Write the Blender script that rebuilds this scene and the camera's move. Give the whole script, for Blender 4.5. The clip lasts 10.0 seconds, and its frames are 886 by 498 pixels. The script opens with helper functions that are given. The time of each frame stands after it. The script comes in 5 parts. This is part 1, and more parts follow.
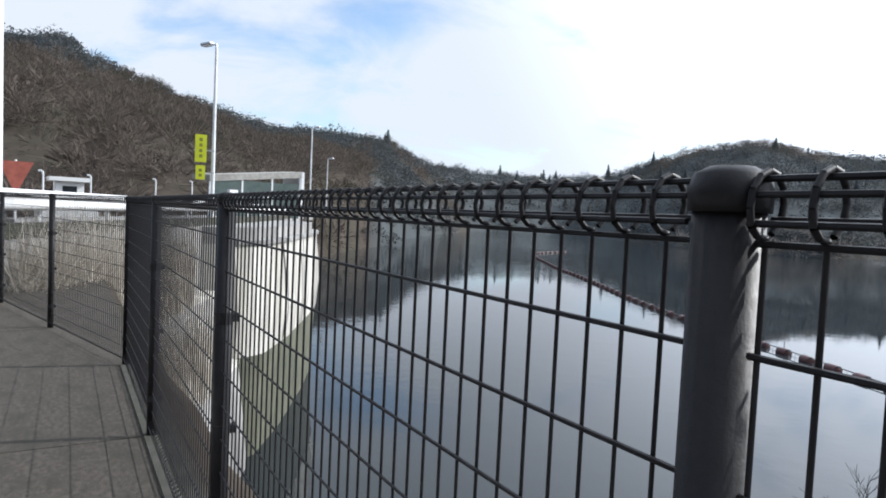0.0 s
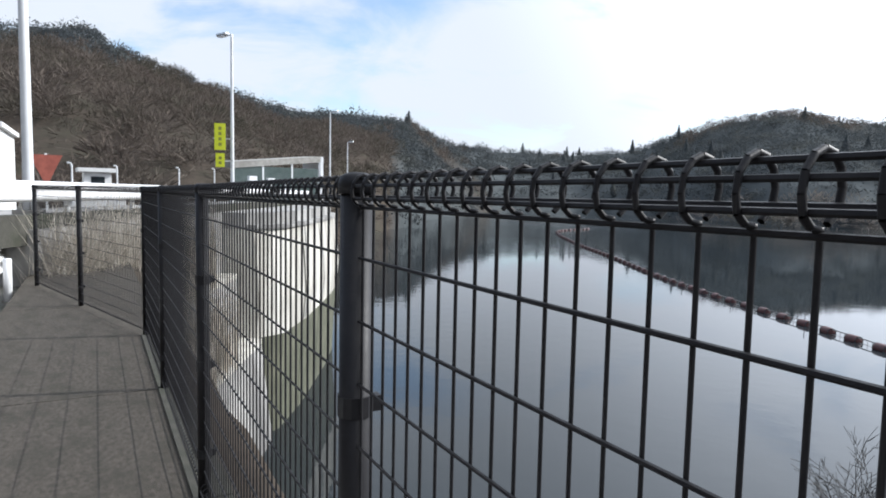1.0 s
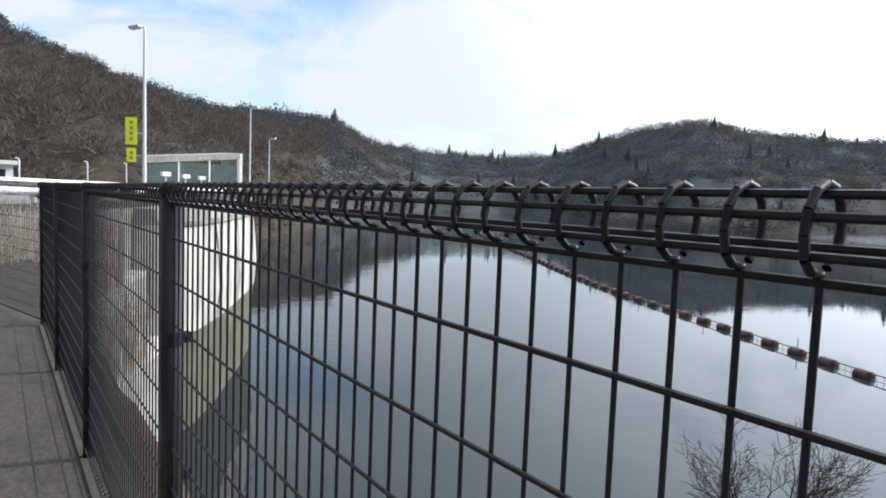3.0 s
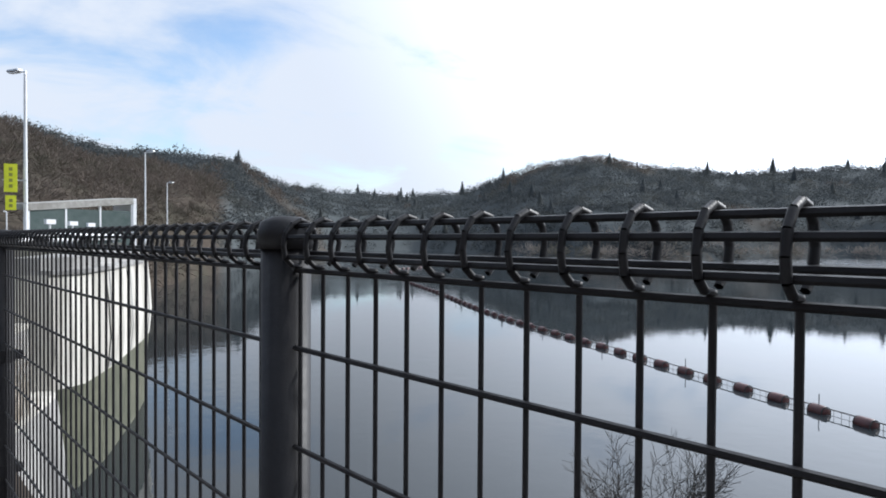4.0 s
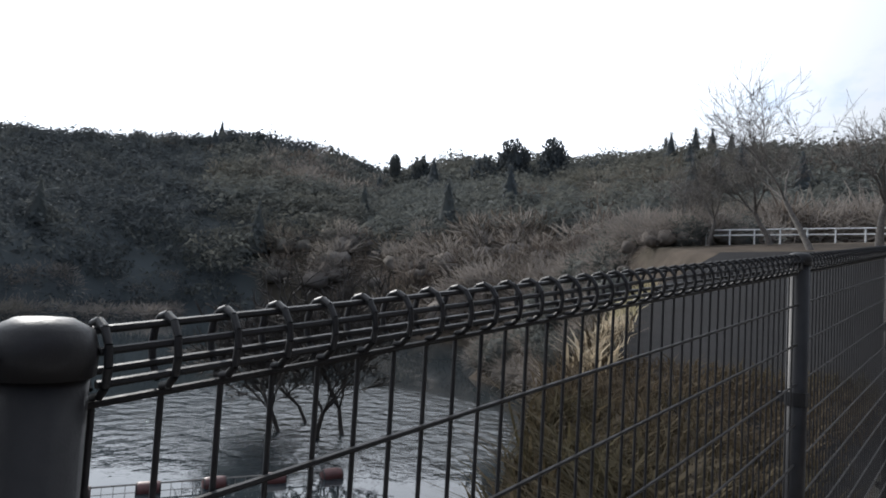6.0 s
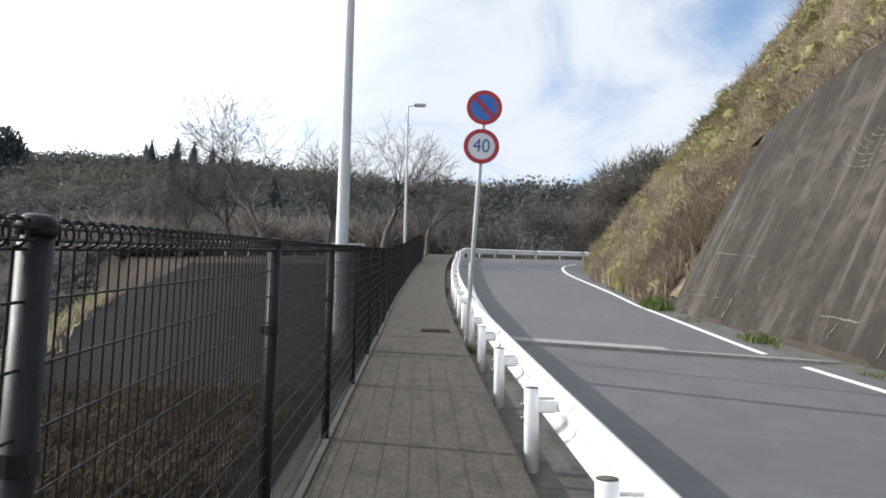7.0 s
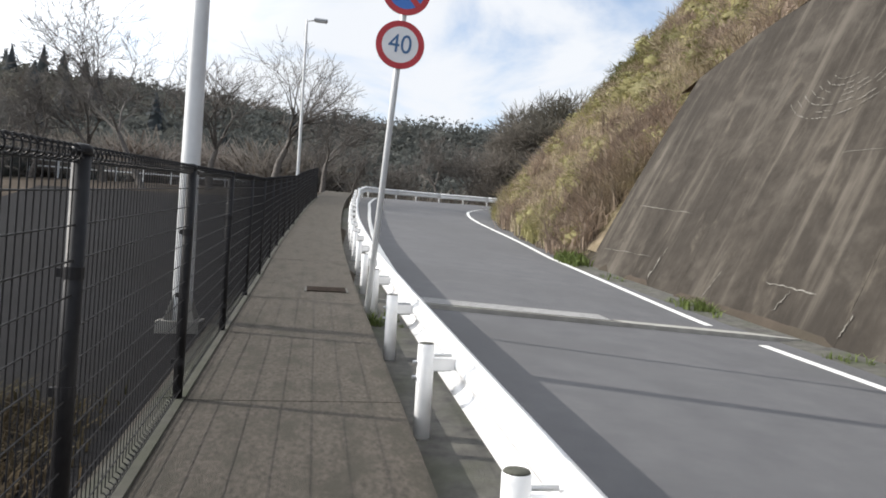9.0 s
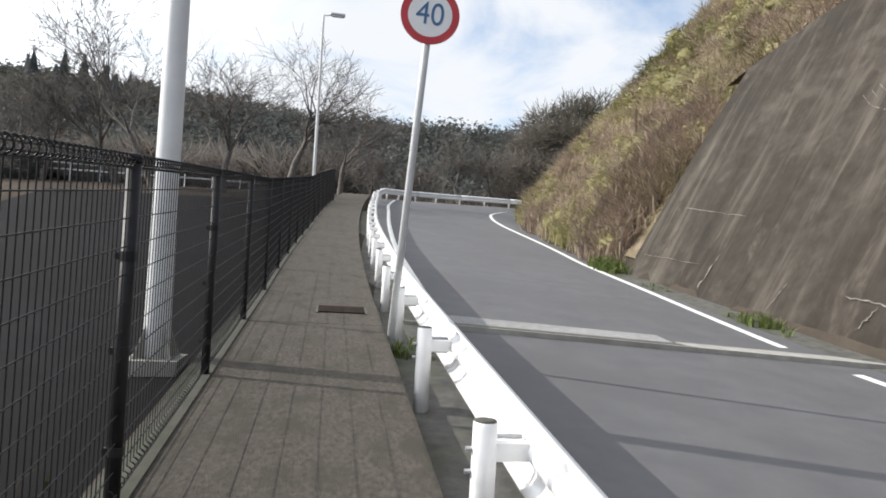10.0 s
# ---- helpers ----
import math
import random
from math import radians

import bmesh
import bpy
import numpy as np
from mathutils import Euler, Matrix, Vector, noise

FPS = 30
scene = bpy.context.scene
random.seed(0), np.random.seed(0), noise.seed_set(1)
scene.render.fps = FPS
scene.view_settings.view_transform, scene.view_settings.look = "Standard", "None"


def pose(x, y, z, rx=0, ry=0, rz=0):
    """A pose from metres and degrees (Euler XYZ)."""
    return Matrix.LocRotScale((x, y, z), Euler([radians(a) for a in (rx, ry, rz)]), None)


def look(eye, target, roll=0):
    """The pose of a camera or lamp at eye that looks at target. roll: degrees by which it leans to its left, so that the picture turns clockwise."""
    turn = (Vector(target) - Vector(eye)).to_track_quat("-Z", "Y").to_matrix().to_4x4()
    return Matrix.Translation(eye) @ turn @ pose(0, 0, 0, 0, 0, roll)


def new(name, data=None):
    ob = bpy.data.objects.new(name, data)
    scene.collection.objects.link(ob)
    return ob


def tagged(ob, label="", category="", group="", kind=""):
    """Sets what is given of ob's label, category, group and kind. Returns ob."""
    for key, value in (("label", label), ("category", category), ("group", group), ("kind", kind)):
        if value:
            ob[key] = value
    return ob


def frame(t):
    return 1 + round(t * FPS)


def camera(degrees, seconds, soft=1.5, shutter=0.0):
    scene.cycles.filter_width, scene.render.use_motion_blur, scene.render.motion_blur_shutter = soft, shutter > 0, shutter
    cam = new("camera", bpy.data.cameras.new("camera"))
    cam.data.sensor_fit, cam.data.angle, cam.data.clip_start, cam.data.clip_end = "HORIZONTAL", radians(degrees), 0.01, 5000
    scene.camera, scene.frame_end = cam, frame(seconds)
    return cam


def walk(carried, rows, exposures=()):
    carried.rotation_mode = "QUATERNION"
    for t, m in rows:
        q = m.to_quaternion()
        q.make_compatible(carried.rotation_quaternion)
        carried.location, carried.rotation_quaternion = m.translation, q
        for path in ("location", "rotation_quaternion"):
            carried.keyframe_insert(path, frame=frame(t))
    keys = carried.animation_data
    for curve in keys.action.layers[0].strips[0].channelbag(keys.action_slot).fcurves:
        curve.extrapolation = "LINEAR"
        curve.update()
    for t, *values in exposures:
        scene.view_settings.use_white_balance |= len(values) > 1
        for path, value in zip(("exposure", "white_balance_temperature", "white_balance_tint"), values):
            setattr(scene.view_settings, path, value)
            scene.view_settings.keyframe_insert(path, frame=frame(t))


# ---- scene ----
cam = camera(68.1, 10.0, soft=1.8)
PATH = [
    (0, (0.49, 6.363, 1.458), (-0.511, 4.634, 1.356), 2.7),
    (0.5, (0.415, 6.79, 1.453), (-0.545, 5.04, 1.316), 1.9),
    (1, (0.43, 7.155, 1.473), (-0.505, 5.395, 1.309), 1.2),
    (1.5, (0.378, 7.542, 1.475), (-0.545, 5.778, 1.285), 8.2),
    (2, (0.38, 7.737, 1.476), (-0.645, 6.029, 1.291), 7.0),
    (2.5, (0.413, 7.761, 1.493), (-0.684, 6.101, 1.296), 3.4),
    (3.8, (0.391, 8.543, 1.497), (-0.83, 6.959, 1.451), 0.7),
    (4, (0.394, 8.723, 1.495), (-0.945, 7.238, 1.460), 0.4),
    (4.5, (0.392, 8.929, 1.523), (-1.44, 8.128, 1.515), 0.8),
    (5, (0.453, 9.148, 1.545), (-1.547, 9.115, 1.533), 1.2),
    (5.2, (0.466, 9.231, 1.543), (-1.523, 9.436, 1.542), 1.3),
    (6.3, (0.534, 10.1, 1.57), (-0.333, 11.893, 1.748), 2.9),
    (6.5, (0.589, 10.267, 1.55), (-0.012, 12.163, 1.758), 2.1),
    (7, (0.693, 10.847, 1.556), (0.764, 12.834, 1.768), 1.0),
    (7.5, (0.725, 11.485, 1.582), (1.143, 13.431, 1.785), 1.1),
    (8, (0.73, 12.161, 1.649), (1.106, 14.118, 1.816), 1.9),
    (8.5, (0.803, 12.864, 1.722), (1.293, 14.799, 1.848), 2.3),
    (9, (0.784, 13.584, 1.792), (1.174, 15.545, 1.836), 3.2),
    (9.5, (0.864, 14.321, 1.861), (1.226, 16.287, 1.925), 3.7),
    (10, (0.841, 15.041, 1.94), (1.178, 17.012, 1.986), 3.2),
]
walk(cam, [(t, look(eye, target, roll)) for t, eye, target, roll in PATH],
     exposures=[(0, 0.08, 6000, 10), (1.0, 0.11, 6050, 10), (2.5, 0.12, 6100, 10), (4.0, 0.0, 5950, 10), (4.5, -0.14, 6100, 10), (5.2, -0.14, 6200, 10), (6.5, 0.05, 6250, 10), (8.0, 0.14, 6480, 10), (10.0, 0.18, 6550, 10)])

# ---- sun, sky, exposure ----
SUN_YAW, SUN_EL = 76.0, 32.0
to_sun = Vector((-math.sin(radians(SUN_YAW)) * math.cos(radians(SUN_EL)), math.cos(radians(SUN_YAW)) * math.cos(radians(SUN_EL)), math.sin(radians(SUN_EL))))
sun_data = bpy.data.lights.new("sun", "SUN")
sun_data.energy, sun_data.angle, sun_data.color = 4.4, radians(0.55), (1.0, 0.95, 0.87)
sun = new("sun", sun_data)
sun.matrix_world = look(to_sun * 100, (0, 0, 0))
scene.view_settings.exposure = 0.0

world = bpy.data.worlds.new("sky")
scene.world = world
world.use_nodes = True
wt = world.node_tree
wt.nodes.clear()


def node(tree, kind, **values):
    n = tree.nodes.new(kind)
    for k, v in values.items():
        n.inputs[k.replace("_", " ")].default_value = v
    return n


sky = wt.nodes.new("ShaderNodeTexSky")
sky.sky_type, sky.sun_disc = "NISHITA", False
sky.sun_elevation, sky.sun_rotation = radians(SUN_EL), radians(-SUN_YAW)
tc = wt.nodes.new("ShaderNodeTexCoord")
sep = wt.nodes.new("ShaderNodeSeparateXYZ")
wt.links.new(tc.outputs["Generated"], sep.inputs[0])
lift = wt.nodes.new("ShaderNodeMath"); lift.operation = "ADD"; lift.inputs[1].default_value = 0.22
wt.links.new(sep.outputs["Z"], lift.inputs[0])
flat = wt.nodes.new("ShaderNodeVectorMath"); flat.operation = "DIVIDE"
both = wt.nodes.new("ShaderNodeCombineXYZ")
for k in range(3):
    wt.links.new(lift.outputs[0], both.inputs[k])
wt.links.new(tc.outputs["Generated"], flat.inputs[0]); wt.links.new(both.outputs[0], flat.inputs[1])
cl = node(wt, "ShaderNodeTexNoise", Scale=1.7, Detail=7.0, Roughness=0.56, Distortion=0.5)
wt.links.new(flat.outputs[0], cl.inputs["Vector"])
dot = wt.nodes.new("ShaderNodeVectorMath"); dot.operation = "DOT_PRODUCT"
dot.inputs[1].default_value = to_sun
wt.links.new(tc.outputs["Generated"], dot.inputs[0])
near_sun = wt.nodes.new("ShaderNodeMapRange")
near_sun.inputs["From Min"].default_value, near_sun.inputs["From Max"].default_value = -0.2, 0.9
near_sun.inputs["To Min"].default_value, near_sun.inputs["To Max"].default_value = -0.02, 0.22
wt.links.new(dot.outputs["Value"], near_sun.inputs["Value"])
add = wt.nodes.new("ShaderNodeMath"); add.operation = "ADD"
wt.links.new(cl.outputs["Fac"], add.inputs[0]); wt.links.new(near_sun.outputs[0], add.inputs[1])
mask = wt.nodes.new("ShaderNodeMapRange"); mask.interpolation_type = "SMOOTHSTEP"
mask.inputs["From Min"].default_value, mask.inputs["From Max"].default_value = 0.34, 0.62
wt.links.new(add.outputs[0], mask.inputs["Value"])
glow = wt.nodes.new("ShaderNodeMapRange"); glow.interpolation_type = "SMOOTHSTEP"
glow.inputs["From Min"].default_value, glow.inputs["From Max"].default_value = 0.35, 1.0
glow.inputs["To Min"].default_value, glow.inputs["To Max"].default_value = 0.86, 2.5
wt.links.new(dot.outputs["Value"], glow.inputs["Value"])
dim = wt.nodes.new("ShaderNodeVectorMath"); dim.operation = "SCALE"; dim.inputs["Scale"].default_value = 0.2
wt.links.new(sky.outputs[0], dim.inputs[0])
white = wt.nodes.new("ShaderNodeVectorMath"); white.operation = "SCALE"; white.inputs[0].default_value = (0.94, 0.98, 1.04)
wt.links.new(glow.outputs[0], white.inputs["Scale"])
mix = wt.nodes.new("ShaderNodeMix"); mix.data_type = "RGBA"
wt.links.new(mask.outputs[0], mix.inputs[0]); wt.links.new(dim.outputs[0], mix.inputs[6]); wt.links.new(white.outputs[0], mix.inputs[7])
bg = node(wt, "ShaderNodeBackground", Strength=1.0)
wo = wt.nodes.new("ShaderNodeOutputWorld")
wt.links.new(mix.outputs[2], bg.inputs[0]); wt.links.new(bg.outputs[0], wo.inputs[0])


# ---- materials ----
def surface(name, c1, c2, scale=4.0, rough=0.8, bump=0.3, fine=60.0, metal=0.0, c3=None, big=0.35, stretch=(1, 1, 1), island=0.0, shine=0.5, step=0.01, spread=(0.32, 0.68), leaf=0.0):
    """Two colours mixed by a noise of that scale, a third in large stains, fine grain as relief."""
    m = bpy.data.materials.new(name)
    m.use_nodes = True
    t = m.node_tree
    b = t.nodes["Principled BSDF"]
    geo = t.nodes.new("ShaderNodeNewGeometry")
    sc = t.nodes.new("ShaderNodeVectorMath"); sc.operation = "MULTIPLY"; sc.inputs[1].default_value = stretch
    t.links.new(geo.outputs["Position"], sc.inputs[0])
    n1 = node(t, "ShaderNodeTexNoise", Scale=scale, Detail=6.0, Roughness=0.62)
    t.links.new(sc.outputs[0], n1.inputs["Vector"])
    r1 = t.nodes.new("ShaderNodeMapRange")
    r1.inputs["From Min"].default_value, r1.inputs["From Max"].default_value = spread
    t.links.new(n1.outputs["Fac"], r1.inputs["Value"])
    mx = t.nodes.new("ShaderNodeMix"); mx.data_type = "RGBA"
    mx.inputs[6].default_value, mx.inputs[7].default_value = (*c1, 1), (*c2, 1)
    t.links.new(r1.outputs[0], mx.inputs[0])
    out = mx.outputs[2]
    if c3:
        n2 = node(t, "ShaderNodeTexNoise", Scale=scale * 0.13, Detail=4.0, Roughness=0.6)
        t.links.new(sc.outputs[0], n2.inputs["Vector"])
        r2 = t.nodes.new("ShaderNodeMapRange")
        r2.inputs["From Min"].default_value, r2.inputs["From Max"].default_value, r2.inputs["To Max"].default_value = 0.48, 0.66, 1.0
        t.links.new(n2.outputs["Fac"], r2.inputs["Value"])
        mb = t.nodes.new("ShaderNodeMix"); mb.data_type = "RGBA"
        mb.inputs[7].default_value = (*c3, 1)
        t.links.new(r2.outputs[0], mb.inputs[0]); t.links.new(out, mb.inputs[6])
        out = mb.outputs[2]
    if island:
        vr = t.nodes.new("ShaderNodeMapRange")
        vr.inputs["To Min"].default_value, vr.inputs["To Max"].default_value = 1 - island, 1 + island
        t.links.new(geo.outputs["Random Per Island"], vr.inputs["Value"])
        ms = t.nodes.new("ShaderNodeVectorMath"); ms.operation = "SCALE"
        t.links.new(out, ms.inputs[0]); t.links.new(vr.outputs[0], ms.inputs["Scale"])
        out = ms.outputs[0]
    t.links.new(out, b.inputs["Base Color"])
    nf = node(t, "ShaderNodeTexNoise", Scale=fine, Detail=4.0, Roughness=0.7)
    t.links.new(geo.outputs["Position"], nf.inputs["Vector"])
    rr = t.nodes.new("ShaderNodeMapRange")
    rr.inputs["To Min"].default_value, rr.inputs["To Max"].default_value = max(0.05, rough - 0.12), min(1, rough + 0.12)
    t.links.new(nf.outputs["Fac"], rr.inputs["Value"]); t.links.new(rr.outputs[0], b.inputs["Roughness"])
    if bump:
        bp = node(t, "ShaderNodeBump", Strength=bump, Distance=step)
        t.links.new(nf.outputs["Fac"], bp.inputs["Height"]); t.links.new(bp.outputs[0], b.inputs["Normal"])
    b.inputs["Metallic"].default_value = metal
    b.inputs["Specular IOR Level"].default_value = shine
    if leaf:
        tl = t.nodes.new("ShaderNodeBsdfTranslucent")
        mixer = node(t, "ShaderNodeMixShader", Fac=leaf)
        t.links.new(out, tl.inputs["Color"])
        t.links.new(b.outputs[0], mixer.inputs[1]); t.links.new(tl.outputs[0], mixer.inputs[2])
        t.links.new(mixer.outputs[0], t.nodes["Material Output"].inputs["Surface"])
    return m


CONCRETE = surface("worn concrete", (0.05, 0.044, 0.0365), (0.105, 0.0915, 0.076), 38.0, 0.92, 0.9, 120, c3=(0.056, 0.051, 0.041), shine=0.25, stretch=(1.0, 0.5, 1.0))
KERB = surface("mossy concrete", (0.034, 0.033, 0.026), (0.072, 0.068, 0.055), 7.0, 0.9, 0.5, 80, c3=(0.04, 0.044, 0.026))
ASPHALT = surface("asphalt", (0.09, 0.09, 0.096), (0.115, 0.115, 0.12), 2.0, 0.82, 0.5, 150, c3=(0.092, 0.092, 0.096))
GUTTER = surface("dirty gutter concrete", (0.05, 0.047, 0.045), (0.12, 0.115, 0.1), 6.0, 0.9, 0.6, 50, c3=(0.06, 0.065, 0.04))
LINE = surface("road paint", (0.62, 0.62, 0.6), (0.8, 0.8, 0.78), 12.0, 0.6, 0.2, 90)
RAIL = surface("white painted steel", (0.78, 0.78, 0.78), (0.86, 0.86, 0.86), 6.0, 0.38, 0.05, 30)
GRATE = surface("weathered zinc", (0.2, 0.2, 0.2), (0.32, 0.32, 0.32), 10.0, 0.6, 0.1, 60)
PALE = surface("light concrete", (0.26, 0.25, 0.23), (0.38, 0.37, 0.34), 4.0, 0.88, 0.4, 80, c3=(0.2, 0.19, 0.17))
HILLSIDE = surface("matted dry grass", (0.14, 0.108, 0.076), (0.31, 0.25, 0.18), 2.2, 0.95, 1.0, 9, c3=(0.18, 0.155, 0.085), step=0.12, shine=0.1)
STEEL = surface("galvanised steel", (0.42, 0.43, 0.45), (0.58, 0.59, 0.6), 10.0, 0.4, 0.05, 60, metal=0.7)
FENCE = surface("dark brown coated steel", (0.012, 0.0116, 0.0132), (0.0205, 0.0196, 0.0212), 20.0, 0.5, 0.08, 120, shine=0.25)
POLE = surface("pale painted pole", (0.62, 0.63, 0.64), (0.72, 0.73, 0.74), 3.0, 0.42, 0.03, 40)
RED = surface("red sign sheeting", (0.42, 0.02, 0.03), (0.52, 0.035, 0.045), 4.0, 0.4, 0.0)
BLUE = surface("blue sign sheeting", (0.03, 0.15, 0.5), (0.05, 0.19, 0.58), 4.0, 0.4, 0.0)
SIGNWHITE = surface("white sign sheeting", (0.72, 0.72, 0.73), (0.8, 0.8, 0.81), 4.0, 0.4, 0.0)
NAVY = surface("dark blue lettering", (0.03, 0.1, 0.24), (0.045, 0.14, 0.3), 4.0, 0.4, 0.0)
YELLOW = surface("yellow sign sheeting", (0.62, 0.66, 0.02), (0.74, 0.78, 0.04), 4.0, 0.4, 0.0)
OLIVEPAINT = surface("faded olive lettering", (0.2, 0.22, 0.03), (0.28, 0.3, 0.05), 8.0, 0.5, 0.0)
BLACK = surface("black paint", (0.02, 0.02, 0.02), (0.04, 0.04, 0.04), 8.0, 0.6, 0.0)
FLOAT = surface("maroon plastic float", (0.055, 0.02, 0.02), (0.1, 0.035, 0.033), 3.0, 0.5, 0.1, 40, island=0.3)
ROPE = surface("grey rope", (0.16, 0.15, 0.14), (0.3, 0.28, 0.26), 20.0, 0.9, 0.3)
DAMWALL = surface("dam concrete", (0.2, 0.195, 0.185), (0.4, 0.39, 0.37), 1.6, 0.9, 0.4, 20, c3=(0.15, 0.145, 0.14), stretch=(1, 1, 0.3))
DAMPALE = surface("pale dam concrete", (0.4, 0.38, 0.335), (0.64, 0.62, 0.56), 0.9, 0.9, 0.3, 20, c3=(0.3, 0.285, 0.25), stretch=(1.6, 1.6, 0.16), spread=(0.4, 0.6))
DAMDARK = surface("wet algae concrete", (0.07, 0.075, 0.05), (0.13, 0.13, 0.09), 0.8, 0.8, 0.3, 20)
LITTER = surface("brown leaf litter", (0.048, 0.04, 0.033), (0.082, 0.067, 0.054), 0.8, 0.95, 0.6, 14, c3=(0.06, 0.055, 0.042), step=0.05, shine=0.03)
DRYGRASS = surface("dry grass", (0.3, 0.245, 0.17), (0.54, 0.46, 0.33), 0.9, 0.9, 0.0, c3=(0.17, 0.17, 0.055), island=0.35, leaf=0.35)
GREENGRASS = surface("green weeds", (0.075, 0.105, 0.025), (0.15, 0.19, 0.055), 3.0, 0.8, 0.0, island=0.3, leaf=0.35)
BUSH = surface("brown bush twigs", (0.21, 0.16, 0.125), (0.4, 0.315, 0.245), 1.0, 0.95, 0.0, c3=(0.13, 0.11, 0.045), island=0.35, leaf=0.35)
BAMBOO = surface("yellow green leaves", (0.22, 0.205, 0.09), (0.39, 0.355, 0.17), 1.0, 0.8, 0.0, c3=(0.1, 0.11, 0.03), island=0.3, leaf=0.35)
# Base tone leans bluish grey: haze over the hills is put into it.
EVERGREEN = surface("dark conifer foliage", (0.058, 0.065, 0.069), (0.092, 0.101, 0.104), 0.5, 0.95, 0.3, 1.3, c3=(0.096, 0.1, 0.092), island=0.06, shine=0.1, step=0.5, leaf=0.3)
WOOD = surface("winter woodland", (0.085, 0.07, 0.06), (0.15, 0.124, 0.104), 0.45, 0.95, 0.35, 1.6, c3=(0.075, 0.068, 0.052), island=0.3, shine=0.1, step=0.5, leaf=0.3)
WINTERWOOD = surface("grey winter crowns", (0.17, 0.15, 0.135), (0.25, 0.225, 0.204), 0.12, 0.95, 0.0, c3=(0.13, 0.122, 0.1), island=0.15, shine=0.1, leaf=0.35)
# Evergreen again, greyed and lightened: haze of one sector put into the colour.
HAZEWOOD = surface("haze-greyed evergreen crowns", (0.088, 0.094, 0.088), (0.135, 0.14, 0.13), 0.12, 0.95, 0.0, c3=(0.122, 0.119, 0.102), island=0.15, shine=0.1, leaf=0.35)
BARK = surface("grey bark", (0.07, 0.062, 0.056), (0.16, 0.143, 0.13), 8.0, 0.9, 0.5, 40)
WETBARK = surface("dark wet bark", (0.03, 0.026, 0.023), (0.06, 0.052, 0.046), 8.0, 0.85, 0.4, 40)
CARWHITE = surface("white car paint", (0.75, 0.76, 0.77), (0.8, 0.8, 0.8), 2.0, 0.25, 0.0)
GLASSDARK = surface("dark glass", (0.02, 0.025, 0.03), (0.03, 0.04, 0.045), 2.0, 0.08, 0.0)
RUBBER = surface("tyre rubber", (0.02, 0.02, 0.02), (0.035, 0.035, 0.035), 30.0, 0.8, 0.2)
WALLWHITE = surface("white plaster", (0.66, 0.66, 0.65), (0.76, 0.76, 0.75), 1.0, 0.8, 0.1)
GREENGLASS = surface("green tinted roof sheet", (0.06, 0.085, 0.08), (0.1, 0.125, 0.12), 2.0, 0.3, 0.0)
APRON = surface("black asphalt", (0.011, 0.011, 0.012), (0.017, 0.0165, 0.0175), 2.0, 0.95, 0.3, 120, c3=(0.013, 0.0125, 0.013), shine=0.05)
REED = surface("bleached reeds", (0.4, 0.36, 0.3), (0.66, 0.61, 0.53), 2.0, 0.9, 0.0, island=0.3, leaf=0.35)
BANKGRASS = surface("withered brown grass", (0.045, 0.034, 0.023), (0.095, 0.074, 0.049), 2.0, 0.95, 0.0, c3=(0.045, 0.043, 0.022), island=0.35, shine=0.1, leaf=0.35)


def forest_floor():
    """Leaf litter that gives way to dark evergreen undergrowth under the woods."""
    t = LITTER.node_tree
    b = t.nodes["Principled BSDF"]
    at = t.nodes.new("ShaderNodeAttribute"); at.attribute_name = "woods"
    x = t.nodes.new("ShaderNodeMix"); x.data_type = "RGBA"; x.inputs[7].default_value = (0.07, 0.078, 0.08, 1)
    t.links.new(at.outputs["Fac"], x.inputs[0])
    t.links.new(b.inputs["Base Color"].links[0].from_socket, x.inputs[6])
    t.links.new(x.outputs[2], b.inputs["Base Color"])


forest_floor()


